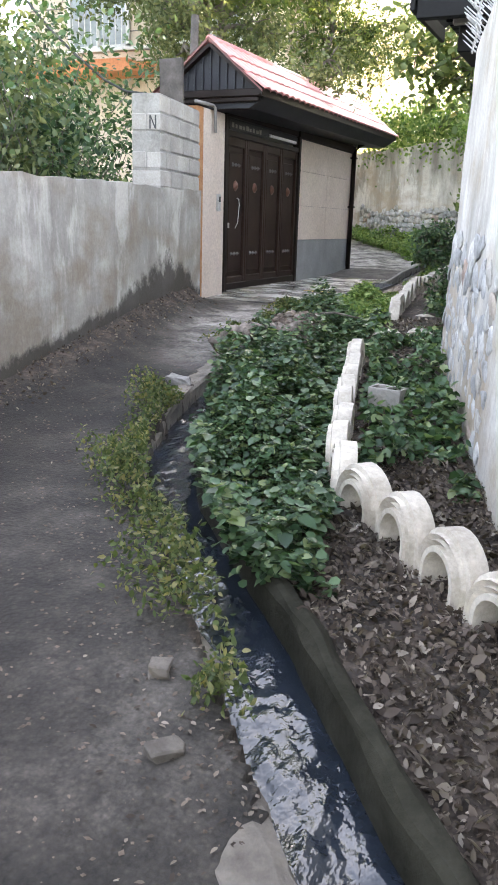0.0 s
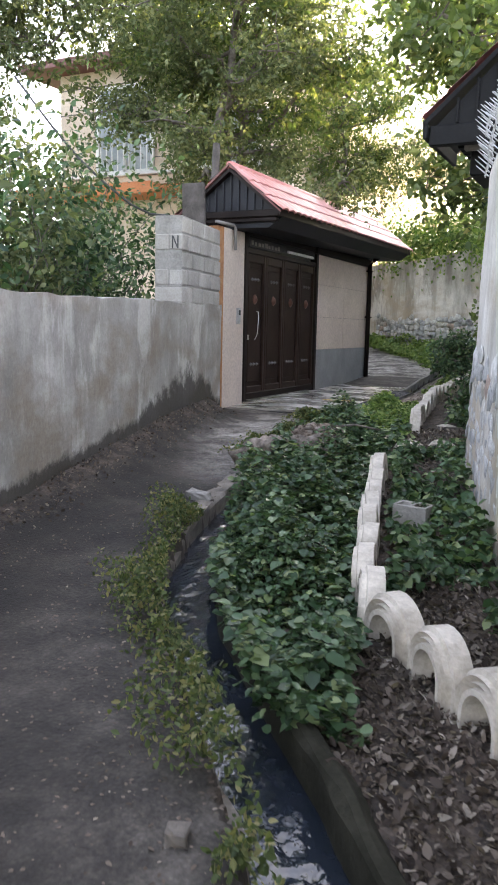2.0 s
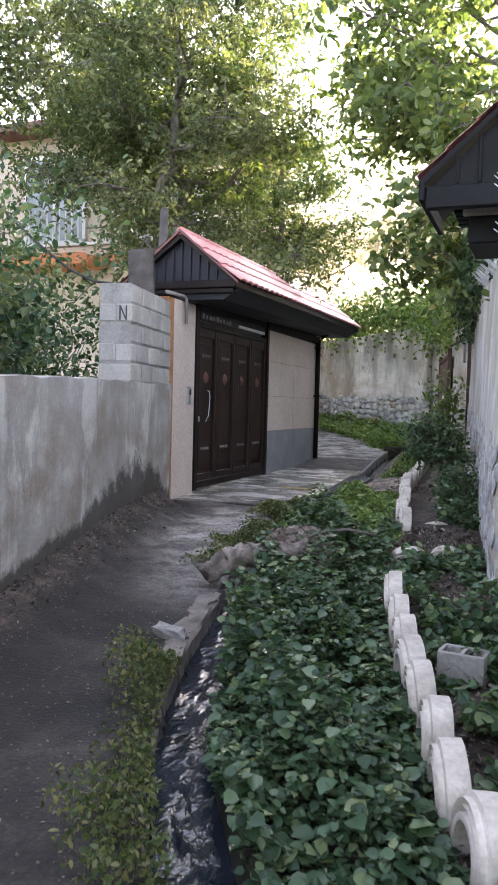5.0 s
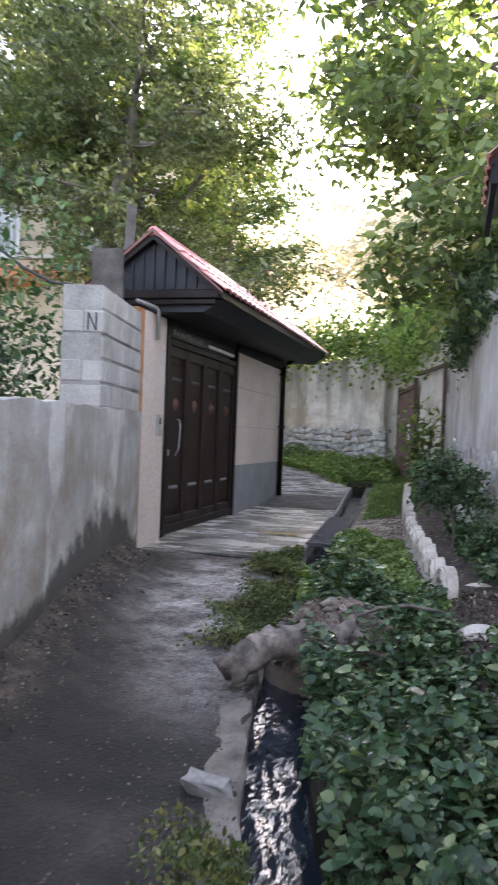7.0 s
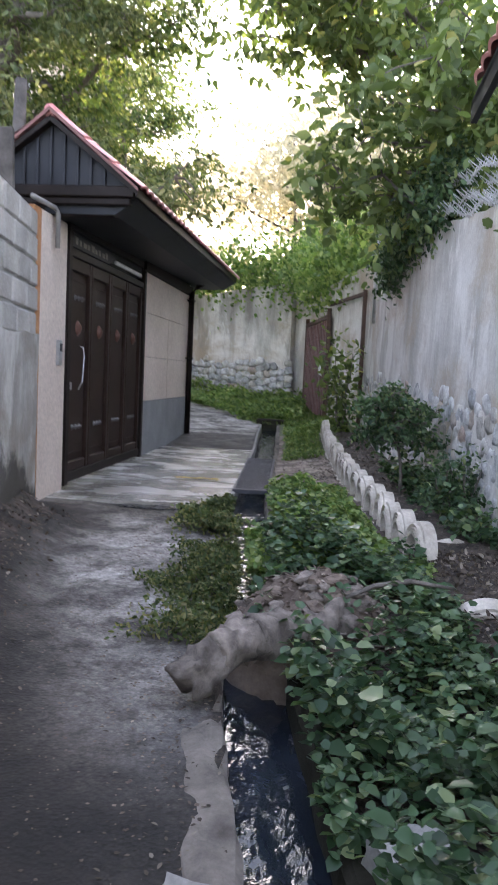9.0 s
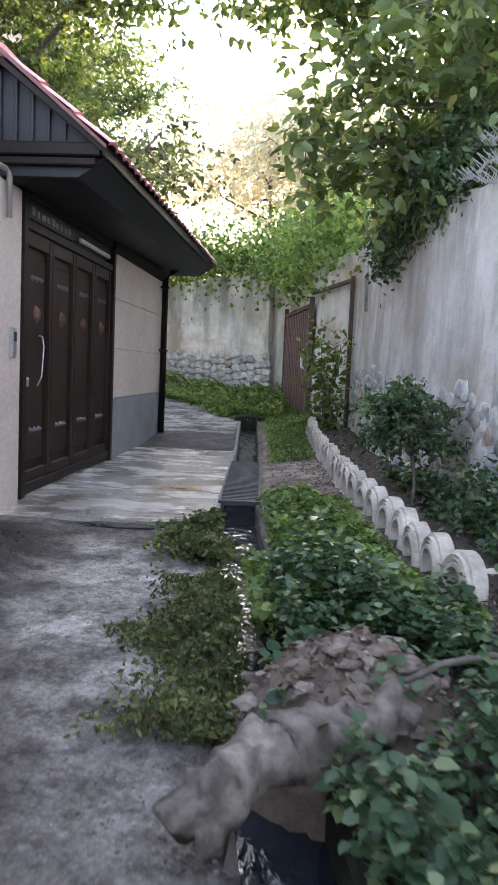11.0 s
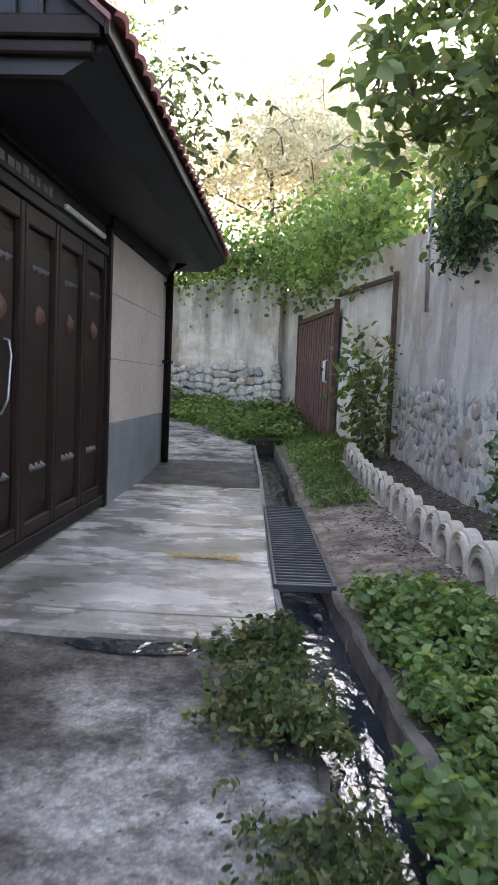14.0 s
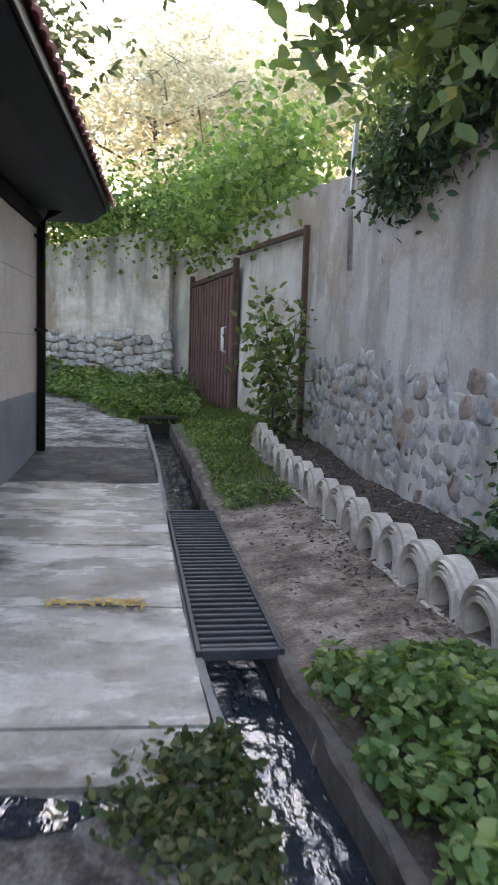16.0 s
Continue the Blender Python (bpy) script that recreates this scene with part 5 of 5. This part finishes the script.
ug = mound(1500, -2.4, -1.3, 8.6, 12.0, lambda x, y: (to_line(x, y, RWALL) < -0.06) & (to_line(x, y, RWALL) > -0.42) & (np.sin(y * 3.1) + np.sin(y * 7.7 + x * 4) > -0.7), 0.3)
plant_bed("undergrowth", "dark low undergrowth along the stone wall foot", ug, 0.055, LEAF_IVY)
bush("walnut_sapling", "walnut sapling beside the rusty frame", (-2.5, 16.4, land1(-2.5, 16.4)), 0.5, 1.35, 520, 0.13, LEAF_WALNUT, 33, stems=4)
for k, (x, y, r, h) in enumerate(((-5.6, 5.2, 0.8, 2.3), (-5.9, 6.6, 0.9, 2.5), (-6.2, 8.0, 0.9, 2.7), (-6.9, 6.8, 1.0, 3.0), (-7.2, 9.2, 1.0, 3.2), (-5.2, 3.4, 0.8, 2.2), (-8.2, 11.0, 1.2, 2.7), (-8.8, 8.4, 1.2, 2.6), (-9.6, 12.6, 1.4, 2.9), (-11.5, 13.5, 1.5, 3.0), (-7.6, 4.6, 1.1, 2.6), (-10.6, 10.0, 1.3, 2.7))):
    bush("garden_shrub", "leafy green garden shrub behind the low wall", (x, y, land1(x, y)), r, h, 3700, 0.1, LEAF_TREE if k % 2 else LEAF_IVY, 40 + k, stems=9)


def hanging(name, label, pts, n, size, material, spreadv, seed, shape=HEART):
    """A vine lying over a wall top and hanging from it."""
    rng = np.random.default_rng(seed)
    root = empty(name, pts[0])
    tagged(root, label, "vine")
    bm = bmesh.new()
    loc = [Vector(p) - Vector(pts[0]) for p in pts]
    tube(bm, loc, 0.02, 5)
    part("stem", bm, BARK, root, smooth=True)
    A = np.array([tuple(p) for p in along(loc, 0.05)])
    P = A[rng.integers(0, len(A), n)] + rng.normal(size=(n, 3)) * np.array(spreadv)
    leaf_mesh("foliage", P, size, material, root, shape=shape, lie=0.35, droop=0.7, rng=rng)
    return root


hanging("wall_vine", "bright green vine spilling over the wall top", [(-2.2, 17.3, 3.95), (-2.35, 18.0, 3.9), (-2.6, 19.0, 3.8), (-3.1, 21, 3.8), (-3.6, 22.6, 4.1), (-5.0, 23.2, 4.0), (-7, 24.4, 3.9)], 11500, 0.1, LEAF_BRIGHT, (0.35, 0.4, 0.42), 61)
hanging("wall_vine", "dark ivy hanging over the tall wall", [(-1.55, 11.3, 3.35), (-1.72, 12.2, 3.3), (-1.84, 13.2, 3.15), (-1.93, 14.0, 2.98), (-1.95, 14.3, 3.1)], 15000, 0.075, LEAF_IVY, (0.12, 0.28, 0.17), 62, LENS)
hanging("wall_vine", "dense dark green climber behind the tall wall", [(-0.9, 9.9, 3.5), (-1.15, 11.0, 3.75), (-1.35, 12.5, 3.85), (-1.55, 14.2, 3.8), (-1.75, 15.6, 3.75)], 6500, 0.11, LEAF_WALNUT, (0.28, 0.45, 0.36), 63, LENS)


# ---- scalloped garden edging ----
def arch_block():
    """A scalloped edging block: a half ring with three raised ribs on its face, two feet and a base."""
    bm = bmesh.new()
    radii = [0.078, 0.095, 0.097, 0.112, 0.114, 0.13, 0.132, 0.147]
    proud = [0.014, 0.014, 0.003, 0.012, 0.001, 0.01, -0.001, -0.004]
    seg = 12
    path = [(math.cos(a), math.sin(a), 0.0) for a in [math.pi * k / seg for k in range(seg + 1)]]
    path = [(1.0, 0.0, -0.055)] + path + [(-1.0, 0.0, -0.055)]
    rings = []
    for cx, sz, dz in path:
        ring = [bm.verts.new((cx * r, -0.03 - p * 1.5, 0.055 + sz * r + dz)) for r, p in zip(radii, proud)]
        ring += [bm.verts.new((cx * radii[-1], 0.038, 0.055 + sz * radii[-1] + dz)), bm.verts.new((cx * radii[0], 0.038, 0.055 + sz * radii[0] + dz))]
        rings.append(ring)
    n = len(rings[0])
    for a, b in zip(rings, rings[1:]):
        for k in range(n):
            bm.faces.new((a[k], a[(k + 1) % n], b[(k + 1) % n], b[k]))
    bm.faces.new(rings[0])
    bm.faces.new(rings[-1][::-1])
    bmesh.ops.recalc_face_normals(bm, faces=bm.faces)
    box(bm, -0.145, 0.145, -0.06, -0.025, -0.04, 0.002, bevel=0.005)
    return bm


def sized(bm, f):
    bmesh.ops.scale(bm, vec=(f, f, f), verts=bm.verts[:])
    return bm


arch = part("edging_block", sized(arch_block(), 1.22), EDGING)
tagged(arch, "cream scalloped concrete edging block set in soil", "edging block", "scalloped garden edging")
first = True
for line in (EDGE1, EDGE2):
    L = along([(x, y, 0) for x, y in line], 0.345)
    for a, b in zip(L, L[1:]):
        d = b - a
        mid = (a + b) / 2
        m = Matrix.Translation((mid.x, mid.y, land1(mid.x, mid.y) - 0.01 + random.uniform(-0.012, 0.012))) @ pose(0, 0, 0, random.uniform(-4, 4), random.uniform(-3, 3), math.degrees(math.atan2(d.y, d.x)) + 180 + random.uniform(-4, 4))
        if first:
            arch.matrix_basis = m
            first = False
        else:
            copy_thing(arch, m)
for x, y, z, rx, ry, rz in ((-1.83, 7.45, -0.12, 34, 4, 10), (-1.52, 7.5, -0.13, 30, -6, -14), (-1.84, 8.9, -0.16, 48, 14, 30)):
    o = copy_thing(arch, pose(x, y, land1(x, y) + z, rx, ry, rz) @ Matrix.Scale(0.88, 4))
    tagged(o, "loose cream edging block fallen over on the soil")


# ---- stones ----
def rock_mesh(name, seed, flat=0.6, sub=1):
    rng = random.Random(seed)
    bm = bmesh.new()
    bmesh.ops.create_icosphere(bm, subdivisions=sub, radius=0.5)
    for v in bm.verts:
        s = 0.82 + 0.5 * noise.noise(v.co * 2.6 + Vector((seed * 3.1, 0, 0))) + 0.3 * noise.noise(v.co * 6 + Vector((seed, 0, 0)))
        v.co = Vector((v.co.x * s, v.co.y * s, v.co.z * s * flat))
    me = bpy.data.meshes.new(name)
    bm.to_mesh(me)
    bm.free()
    return me


def rock(name, label, at, size, turn, seed, material=ROCK, flat=0.5):
    me = rock_mesh(name, seed, flat, 2)
    me.materials.append(material)
    ob = new(name, me)
    ob.matrix_world = pose(*at, random.uniform(-8, 8), random.uniform(-8, 8), turn) @ Matrix.Diagonal((*size, 1))
    return tagged(ob, label, "stone")


def slab_stone(label, at, size, turn, seed, material):
    """A broken flat stone with chipped corners."""
    bm = bmesh.new()
    box(bm, -0.5, 0.5, -0.5, 0.5, -0.5, 0.5, bevel=0.08)
    bmesh.ops.subdivide_edges(bm, edges=bm.edges[:], cuts=1, use_grid_fill=True)
    for v in bm.verts:
        v.co += Vector((noise.noise(v.co * 1.6 + Vector((seed, 0, 0))), noise.noise(v.co * 1.6 + Vector((0, seed, 0))), 0.5 * noise.noise(v.co * 3 + Vector((0, 0, seed))))) * 0.28
    ob = part("stone", bm, material)
    ob.matrix_world = pose(*at, random.uniform(-7, 7), random.uniform(-7, 7), turn) @ Matrix.Diagonal((*size, 1))
    return tagged(ob, label, "stone")


for k, (x, y, sx, sy, sz, dz) in enumerate(((-2.86, 5.36, 0.19, 0.08, 0.07, 0.03), (-0.86, 1.8, 0.085, 0.06, 0.06, 0.0), (-1.05, 2.1, 0.08, 0.06, 0.05, 0.01))):
    slab_stone("flat broken grey stone at the channel's edge", (x, y, land1(x, y) + dz), (sx, sy, sz), 55 * k, k * 1.7 + 3, CONC2 if k else MORTAR)
slab_stone("pale broken concrete lump beside the channel", (-2.3, 5.5, land1(-2.3, 5.5) + 0.05), (0.2, 0.26, 0.16), 20, 9.0, CONC)
pipe = empty("broken_pipe", (-2.9, 6.6, 0.3))
tagged(pipe, "broken earth-stained concrete pipe lying over the channel", "pipe")
joints = [(-3.1, 6.45, 0.31), (-2.99, 6.55, 0.39), (-2.85, 6.68, 0.43), (-2.68, 6.83, 0.44), (-2.5, 6.98, 0.42)]
for k in range(4):
    bm = bmesh.new()
    p, q = Vector(joints[k]), Vector(joints[k + 1])
    r0, r1 = (0.075, 0.082, 0.088, 0.085, 0.075)[k:k + 2]
    tube(bm, [p.lerp(q, f) for f in np.linspace(-0.12, 1.02, 9)], [r0 + (r1 - r0) * f for f in np.linspace(0, 1, 9)], 20)
    for v in bm.verts:
        out = (v.co - p.lerp(q, 0.5)).normalized()
        v.co += out * (0.04 * noise.noise(v.co * 4.5) + 0.05 * noise.noise(v.co * 12) + 0.035 * noise.noise(v.co * 27))
    under(part("pipe_length", bm, BROWNROCK, smooth=True), pipe)


def heap_z(x, y):
    r = math.hypot((x + 2.64) / 0.44, (y - 7.2) / 0.46)
    return 0.2 + 0.36 * max(0.0, 1 - r ** 2.2) + 0.05 * noise.noise(Vector((x * 7, y * 7, 2.0))) + 0.03 * noise.noise(Vector((x * 19, y * 19, 5.0)))


bm = bmesh.new()
rings = []
for j in range(13):
    q = j / 12
    rings.append([bm.verts.new((-2.64 + 0.46 * q * math.cos(a), 7.2 + 0.48 * q * math.sin(a), heap_z(-2.64 + 0.46 * q * math.cos(a), 7.2 + 0.48 * q * math.sin(a)) - (0.3 if j == 12 else 0))) for a in [2 * math.pi * k / 40 for k in range(40)]])
for a, b in zip(rings, rings[1:]):
    for k in range(40):
        bm.faces.new((a[k], b[k], b[(k + 1) % 40], a[(k + 1) % 40]))
bm.faces.new(rings[-1])
bmesh.ops.remove_doubles(bm, verts=rings[0], dist=0.001)
bmesh.ops.recalc_face_normals(bm, faces=bm.faces)
tagged(part("earth_heap", bm, HEAPSOIL), "heap of loose brown earth over the channel pipe", "earth heap", kind="structure")
for k in range(230):
    ang, q = random.uniform(0, 6.28), math.sqrt(random.random()) * 0.95
    x, y = -2.64 + 0.43 * q * math.cos(ang), 7.2 + 0.45 * q * math.sin(ang)
    s = random.choice((0.02, 0.025, 0.03, 0.04, 0.05, 0.06, 0.09, 0.13))
    rock("rubble", "brown rubble heaped over the broken pipe", (x, y, heap_z(x, y) + s * 0.12), (s, s * random.uniform(0.55, 0.8), s * 0.75), 60 * k, k + 20, (BROWNROCK, HEAPSOIL)[k % 2], 0.7)
hp = [(-2.64 + 0.42 * math.sqrt(q) * math.cos(a), 7.2 + 0.44 * math.sqrt(q) * math.sin(a)) for q, a in zip(RNG.random(520), RNG.uniform(0, 6.28, 520))]
tagged(leaf_mesh("heap_litter", [(x, y, heap_z(x, y) + 0.012) for x, y in hp], 0.035, LEAF_DRY, lie=0.6, droop=0.0), "dead leaves and straw on the rubble heap", "leaves", kind="stuff")
hp = [(x, y) for x, y in hp if noise.noise(Vector((x * 5, y * 5, 1.0))) > 0.12]
tagged(leaf_mesh("heap_weeds", [(x, y, heap_z(x, y) + 0.05) for x, y in hp], 0.05, LEAF_IVY, shape=HEART, lie=0.6), "small green weeds sprouting on the rubble heap", "plants", kind="stuff")
bm = bmesh.new()
tube(bm, [(-2.5, 6.93, 0.55), (-2.38, 6.97, 0.6), (-2.22, 7.02, 0.62), (-2.02, 7.1, 0.58)], [0.008, 0.012, 0.012, 0.007], 6)
tagged(part("fallen_branch", bm, BARK, smooth=True), "thin dead branch lying on the rubble heap", "branch")
lx, ly = scatter(1500, -4.9, -3.0, 2.0, 9.5, lambda x, y: (to_line(x, y, LWALL) > 0.0) & (to_line(x, y, LWALL) < 0.1 + 0.35 * RNG.random(x.shape) ** 2))
tagged(leaf_mesh("bank_litter", np.stack((lx, ly, land(lx, ly, False) + 0.012), 1), 0.032, LEAF_DRY, lie=0.35, droop=0.0), "dead leaves and weed stalks along the wall foot", "leaves", kind="stuff")

# hollow concrete block lying in the garden
hb = empty("hollow_block", (-1.22, 5.2, land1(-1.22, 5.2) + 0.07))
hb.scale = (0.55, 0.75, 0.75)
hb.rotation_euler = (0, 0, -0.15)
tagged(hb, "loose hollow concrete block lying in the garden", "block")
bm = bmesh.new()
for a in ((-0.2, 0.2, -0.1, -0.07), (-0.2, 0.2, 0.07, 0.1)):
    box(bm, a[0], a[1], a[2], a[3], -0.09, 0.1, bevel=0.005)
for x in (-0.2, -0.015, 0.17):
    box(bm, x, x + 0.03, -0.07, 0.07, -0.09, 0.1)
part("shell", bm, BLOCK, hb)

# black cable across the upper left, and razor wire on the tall wall
bm = bmesh.new()
tube(bm, [(-7.3, 8.4, 4.5), (-6.7, 8.4, 3.83), (-6.32, 8.4, 3.45), (-5.94, 8.4, 3.14), (-5.56, 8.4, 2.87), (-5.3, 8.42, 2.75), (-4.95, 8.5, 2.71)], 0.014, 6)
tagged(part("cable", bm, CABLE, smooth=True), "black cable sagging to the block pier", "cable")
def razor_wire(label, y0, y1, n, lift):
    """Wavy strands along the wall top, with slanting spikes crossing on them."""
    xs, ys = [p[0] for p in RWALL], [p[1] for p in RWALL]
    wire = empty("razor_wire", (float(np.interp(y0, ys, xs)), y0, lift(y0)))
    tagged(wire, label, "wire")
    for k, (off, up_) in enumerate(((-0.1, 0.06), (-0.02, 0.15), (0.1, 0.25), (-0.06, 0.34))):
        bm = bmesh.new()
        pts = [np.array([np.interp(y, ys, xs) + 0.05 + off + 0.03 * math.sin(y * 5 + k), y, lift(y) + up_ + 0.04 * math.sin(y * 7 + k * 2)]) for y in np.linspace(y0, y1, n)]
        tube(bm, pts, 0.006, 5)
        for i, p in enumerate(pts[1:-1]):
            for sgn in (1, -1):
                d = np.array([-0.05 * sgn - 0.03, 0.035 * (1 if i % 2 else -1), 0.07])
                tube(bm, [p - d * 0.3, p + d], [0.007, 0.003], 4)
        under(part("strand", bm, WIRE), wire)


razor_wire("tangled galvanised razor wire on the wall top", 5.3, 6.8, 26, lambda y: float(np.interp(y, [4, 6.7], [2.95, 2.6])) - 0.02)
razor_wire("galvanised razor wire coil above the ivy", 9.4, 11.3, 32, lambda y: float(np.interp(y, [6.7, 10, 11.5], [2.6, 2.87, 3.05])) - 0.02)

# ---- rubble stone base of the tall wall ----
bed = sweep("mortar_bed", RWALL[2:7], [(-0.05, -0.3), (-0.035, 0.8), (-0.01, 0.86), (0.05, 0.86), (0.05, -0.3)], PLASTER_F, wall_right, jitter=0.02, lift=land1)
variants = []
for k in range(10):
    me = rock_mesh("wall_stone", 50 + k, 0.42, 2)
    me.materials.append(STONE)
    me.shade_smooth()
    variants.append(me)
count, spare = 0, []
base_line = along([(x, y, 0) for x, y in RWALL[2:7]], 0.2)
for i, (a, b) in enumerate(zip(base_line, base_line[1:])):
    d = (b - a).normalized()
    yaw = math.degrees(math.atan2(d.y, d.x))
    g = land1(a.x, a.y)
    lim = np.interp(a.y, [4, 6.7, 14.4, 17], [1.15, 1.2, 1.42, 1.45]) + 0.06 * math.sin(a.y * 5.3)
    z, row = g - 0.02, 0
    while z < lim:
        hgt = random.uniform(0.12, 0.19)
        f = (z - g + 0.5) / (lim + 1.6)
        out = 0.03 * (1 - (z - g) / 3)
        p = a + d * ((row % 2) * 0.1 + random.uniform(-0.03, 0.03))
        m = pose(p.x - 0.01 - out, p.y, z + hgt / 2, 0, 0, yaw) @ pose(0, 0, 0, 90 + random.uniform(-8, 8), 0, 0) @ pose(0, 0, 0, 0, 0, random.uniform(-14, 14)) @ Matrix.Diagonal((random.uniform(0.24, 0.32), hgt * random.uniform(1.15, 1.4), random.uniform(0.07, 0.1), 1))
        if count < 290:
            s = new("stone", variants[random.randrange(10)])
            s.parent = wall_right
            s.matrix_basis = m
        else:
            spare.append((variants[random.randrange(10)], m))
        count += 1
        z += hgt
        row += 1
if spare:
    bm = bmesh.new()
    for me, m in spare:
        n0 = len(bm.verts)
        bm.from_mesh(me)
        bm.verts.ensure_lookup_table()
        bmesh.ops.transform(bm, matrix=m, verts=bm.verts[n0:])
    o = part("far_stones", bm, STONE, wall_right)
    tagged(o, kind="stuff")


# rubble foot of the bend wall, joined
bm = bmesh.new()
for a, b in zip(*(lambda L: (L, L[1:]))(along([(x, y, 0) for x, y in FWALL[:3]], 0.19))):
    d = (b - a).normalized()
    yaw = math.degrees(math.atan2(d.y, d.x))
    z = land1(a.x, a.y) - 0.05
    while z < 1.75 + 0.1 * math.sin(a.x * 5):
        hgt = random.uniform(0.13, 0.2)
        n0 = len(bm.verts)
        bm.from_mesh(variants[random.randrange(10)])
        bm.verts.ensure_lookup_table()
        m = pose(a.x - 0.02, a.y - 0.03, z + hgt / 2, 0, 0, yaw) @ pose(0, 0, 0, 90, 0, 0) @ Matrix.Diagonal((random.uniform(0.24, 0.32), hgt * 1.25, 0.1, 1))
        bmesh.ops.transform(bm, matrix=m, verts=bm.verts[n0:])
        z += hgt
tagged(part("rubble_course", bm, STONE, wall_far), kind="stuff")

# pebbles and clods on the lane
OCT = np.array([(1, 0, 0), (-1, 0, 0), (0, 1, 0), (0, -1, 0), (0, 0, 1), (0, 0, -1)], float)
OF = np.array([(0, 2, 4), (2, 1, 4), (1, 3, 4), (3, 0, 4), (2, 0, 5), (1, 2, 5), (3, 1, 5), (0, 3, 5)])


def pebbles(name, label, X, Y, size, material, rng=RNG):
    n = len(X)
    s = size * rng.uniform(0.4, 1.0, n) ** 2
    a = rng.uniform(0, 6.28, n)
    sc = np.stack((s * rng.uniform(0.7, 1.3, n), s * rng.uniform(0.6, 1.1, n), s * rng.uniform(0.35, 0.7, n)), 1)
    V = OCT[None] * sc[:, None, :] * rng.uniform(0.75, 1.2, (n, 6, 1))
    c, t = np.cos(a)[:, None], np.sin(a)[:, None]
    V = np.stack((V[..., 0] * c - V[..., 1] * t, V[..., 0] * t + V[..., 1] * c, V[..., 2]), -1)
    V += np.stack((X, Y, land(X, Y, False) + s * 0.15), 1)[:, None, :]
    F = (np.arange(n)[:, None, None] * 6 + OF[None]).reshape(-1, 3)
    return tagged(raw(name, V.reshape(-1, 3).tolist(), F.tolist(), material), label, "pebbles", kind="stuff")


px, py = scatter(3600, -4.9, 0.4, 0.2, 9.9, lambda x, y: (dc(x, y) < -0.16) & (to_line(x, y, LWALL) > 0.05) & (RNG.random(x.shape) < np.where((dc(x, y) > -0.8) | (to_line(x, y, LWALL) < 0.7), 1.0, 0.25)))
pebbles("pebbles", "small grey pebbles and clods on the lane", px, py, 0.01, HEAPSOIL)
px, py = scatter(2600, -3.3, 0.8, 0.6, 16.0, lambda x, y: (dc(x, y) > 0.26) & (to_line(x, y, RWALL) < -0.05))
pebbles("clods", "brown earth clods and chips on the garden soil", px, py, 0.018, BROWNROCK)
lx, ly = scatter(2400, -3.2, -1.5, 10.8, 16.0, lambda x, y: (dc(x, y) > 0.3) & (to_line(x, y, RWALL) < -0.05) & (RNG.random(x.shape) < np.where(to_line(x, y, EDGE2) > -0.3, 1.0, 0.25)))
tagged(leaf_mesh("path_litter", np.stack((lx, ly, land(lx, ly, False) + 0.008), 1), 0.034, LEAF_DRY, lie=0.7, droop=0.0), "dry leaves along the scalloped edging", "leaves", kind="stuff")

# puddle before the slab, and yellow leaf wash on it
def puddle(name, label, cx, cy, rx, ry, z, material, seed):
    bm = bmesh.new()
    vs = [bm.verts.new((cx + rx * math.cos(a) * (1 + 0.35 * noise.noise(Vector((math.cos(a) * 1.7, math.sin(a) * 1.7, seed)))), cy + ry * math.sin(a) * (1 + 0.5 * noise.noise(Vector((math.cos(a) * 2, seed, math.sin(a) * 2)))), z)) for a in [2 * math.pi * k / 36 for k in range(36)]]
    bm.faces.new(vs)
    r = bmesh.ops.extrude_face_region(bm, geom=bm.faces[:])
    for v in [g for g in r["geom"] if isinstance(g, bmesh.types.BMVert)]:
        v.co.z += 0.004
    bmesh.ops.recalc_face_normals(bm, faces=bm.faces)
    return tagged(part(name, bm, material), label, "puddle")


puddle("puddle", "shallow dark puddle at the slab's broken edge", -4.1, 9.93, 0.3, 0.09, land1(-4.1, 9.93) + 0.004, WATER, 2.0)
lx, ly = RNG.uniform(-4.2, -3.75, 90), 11.5 + RNG.normal(size=90) * 0.025
tagged(leaf_mesh("yellow_leaves", np.stack((lx, ly, np.interp(ly, [10, 14.5], [0.355, 0.4]) + 0.034), 1), 0.04, LEAF_YELLOW, lie=0.93, droop=0.0), "small yellow leaves washed into a slab joint", "leaves", kind="stuff")
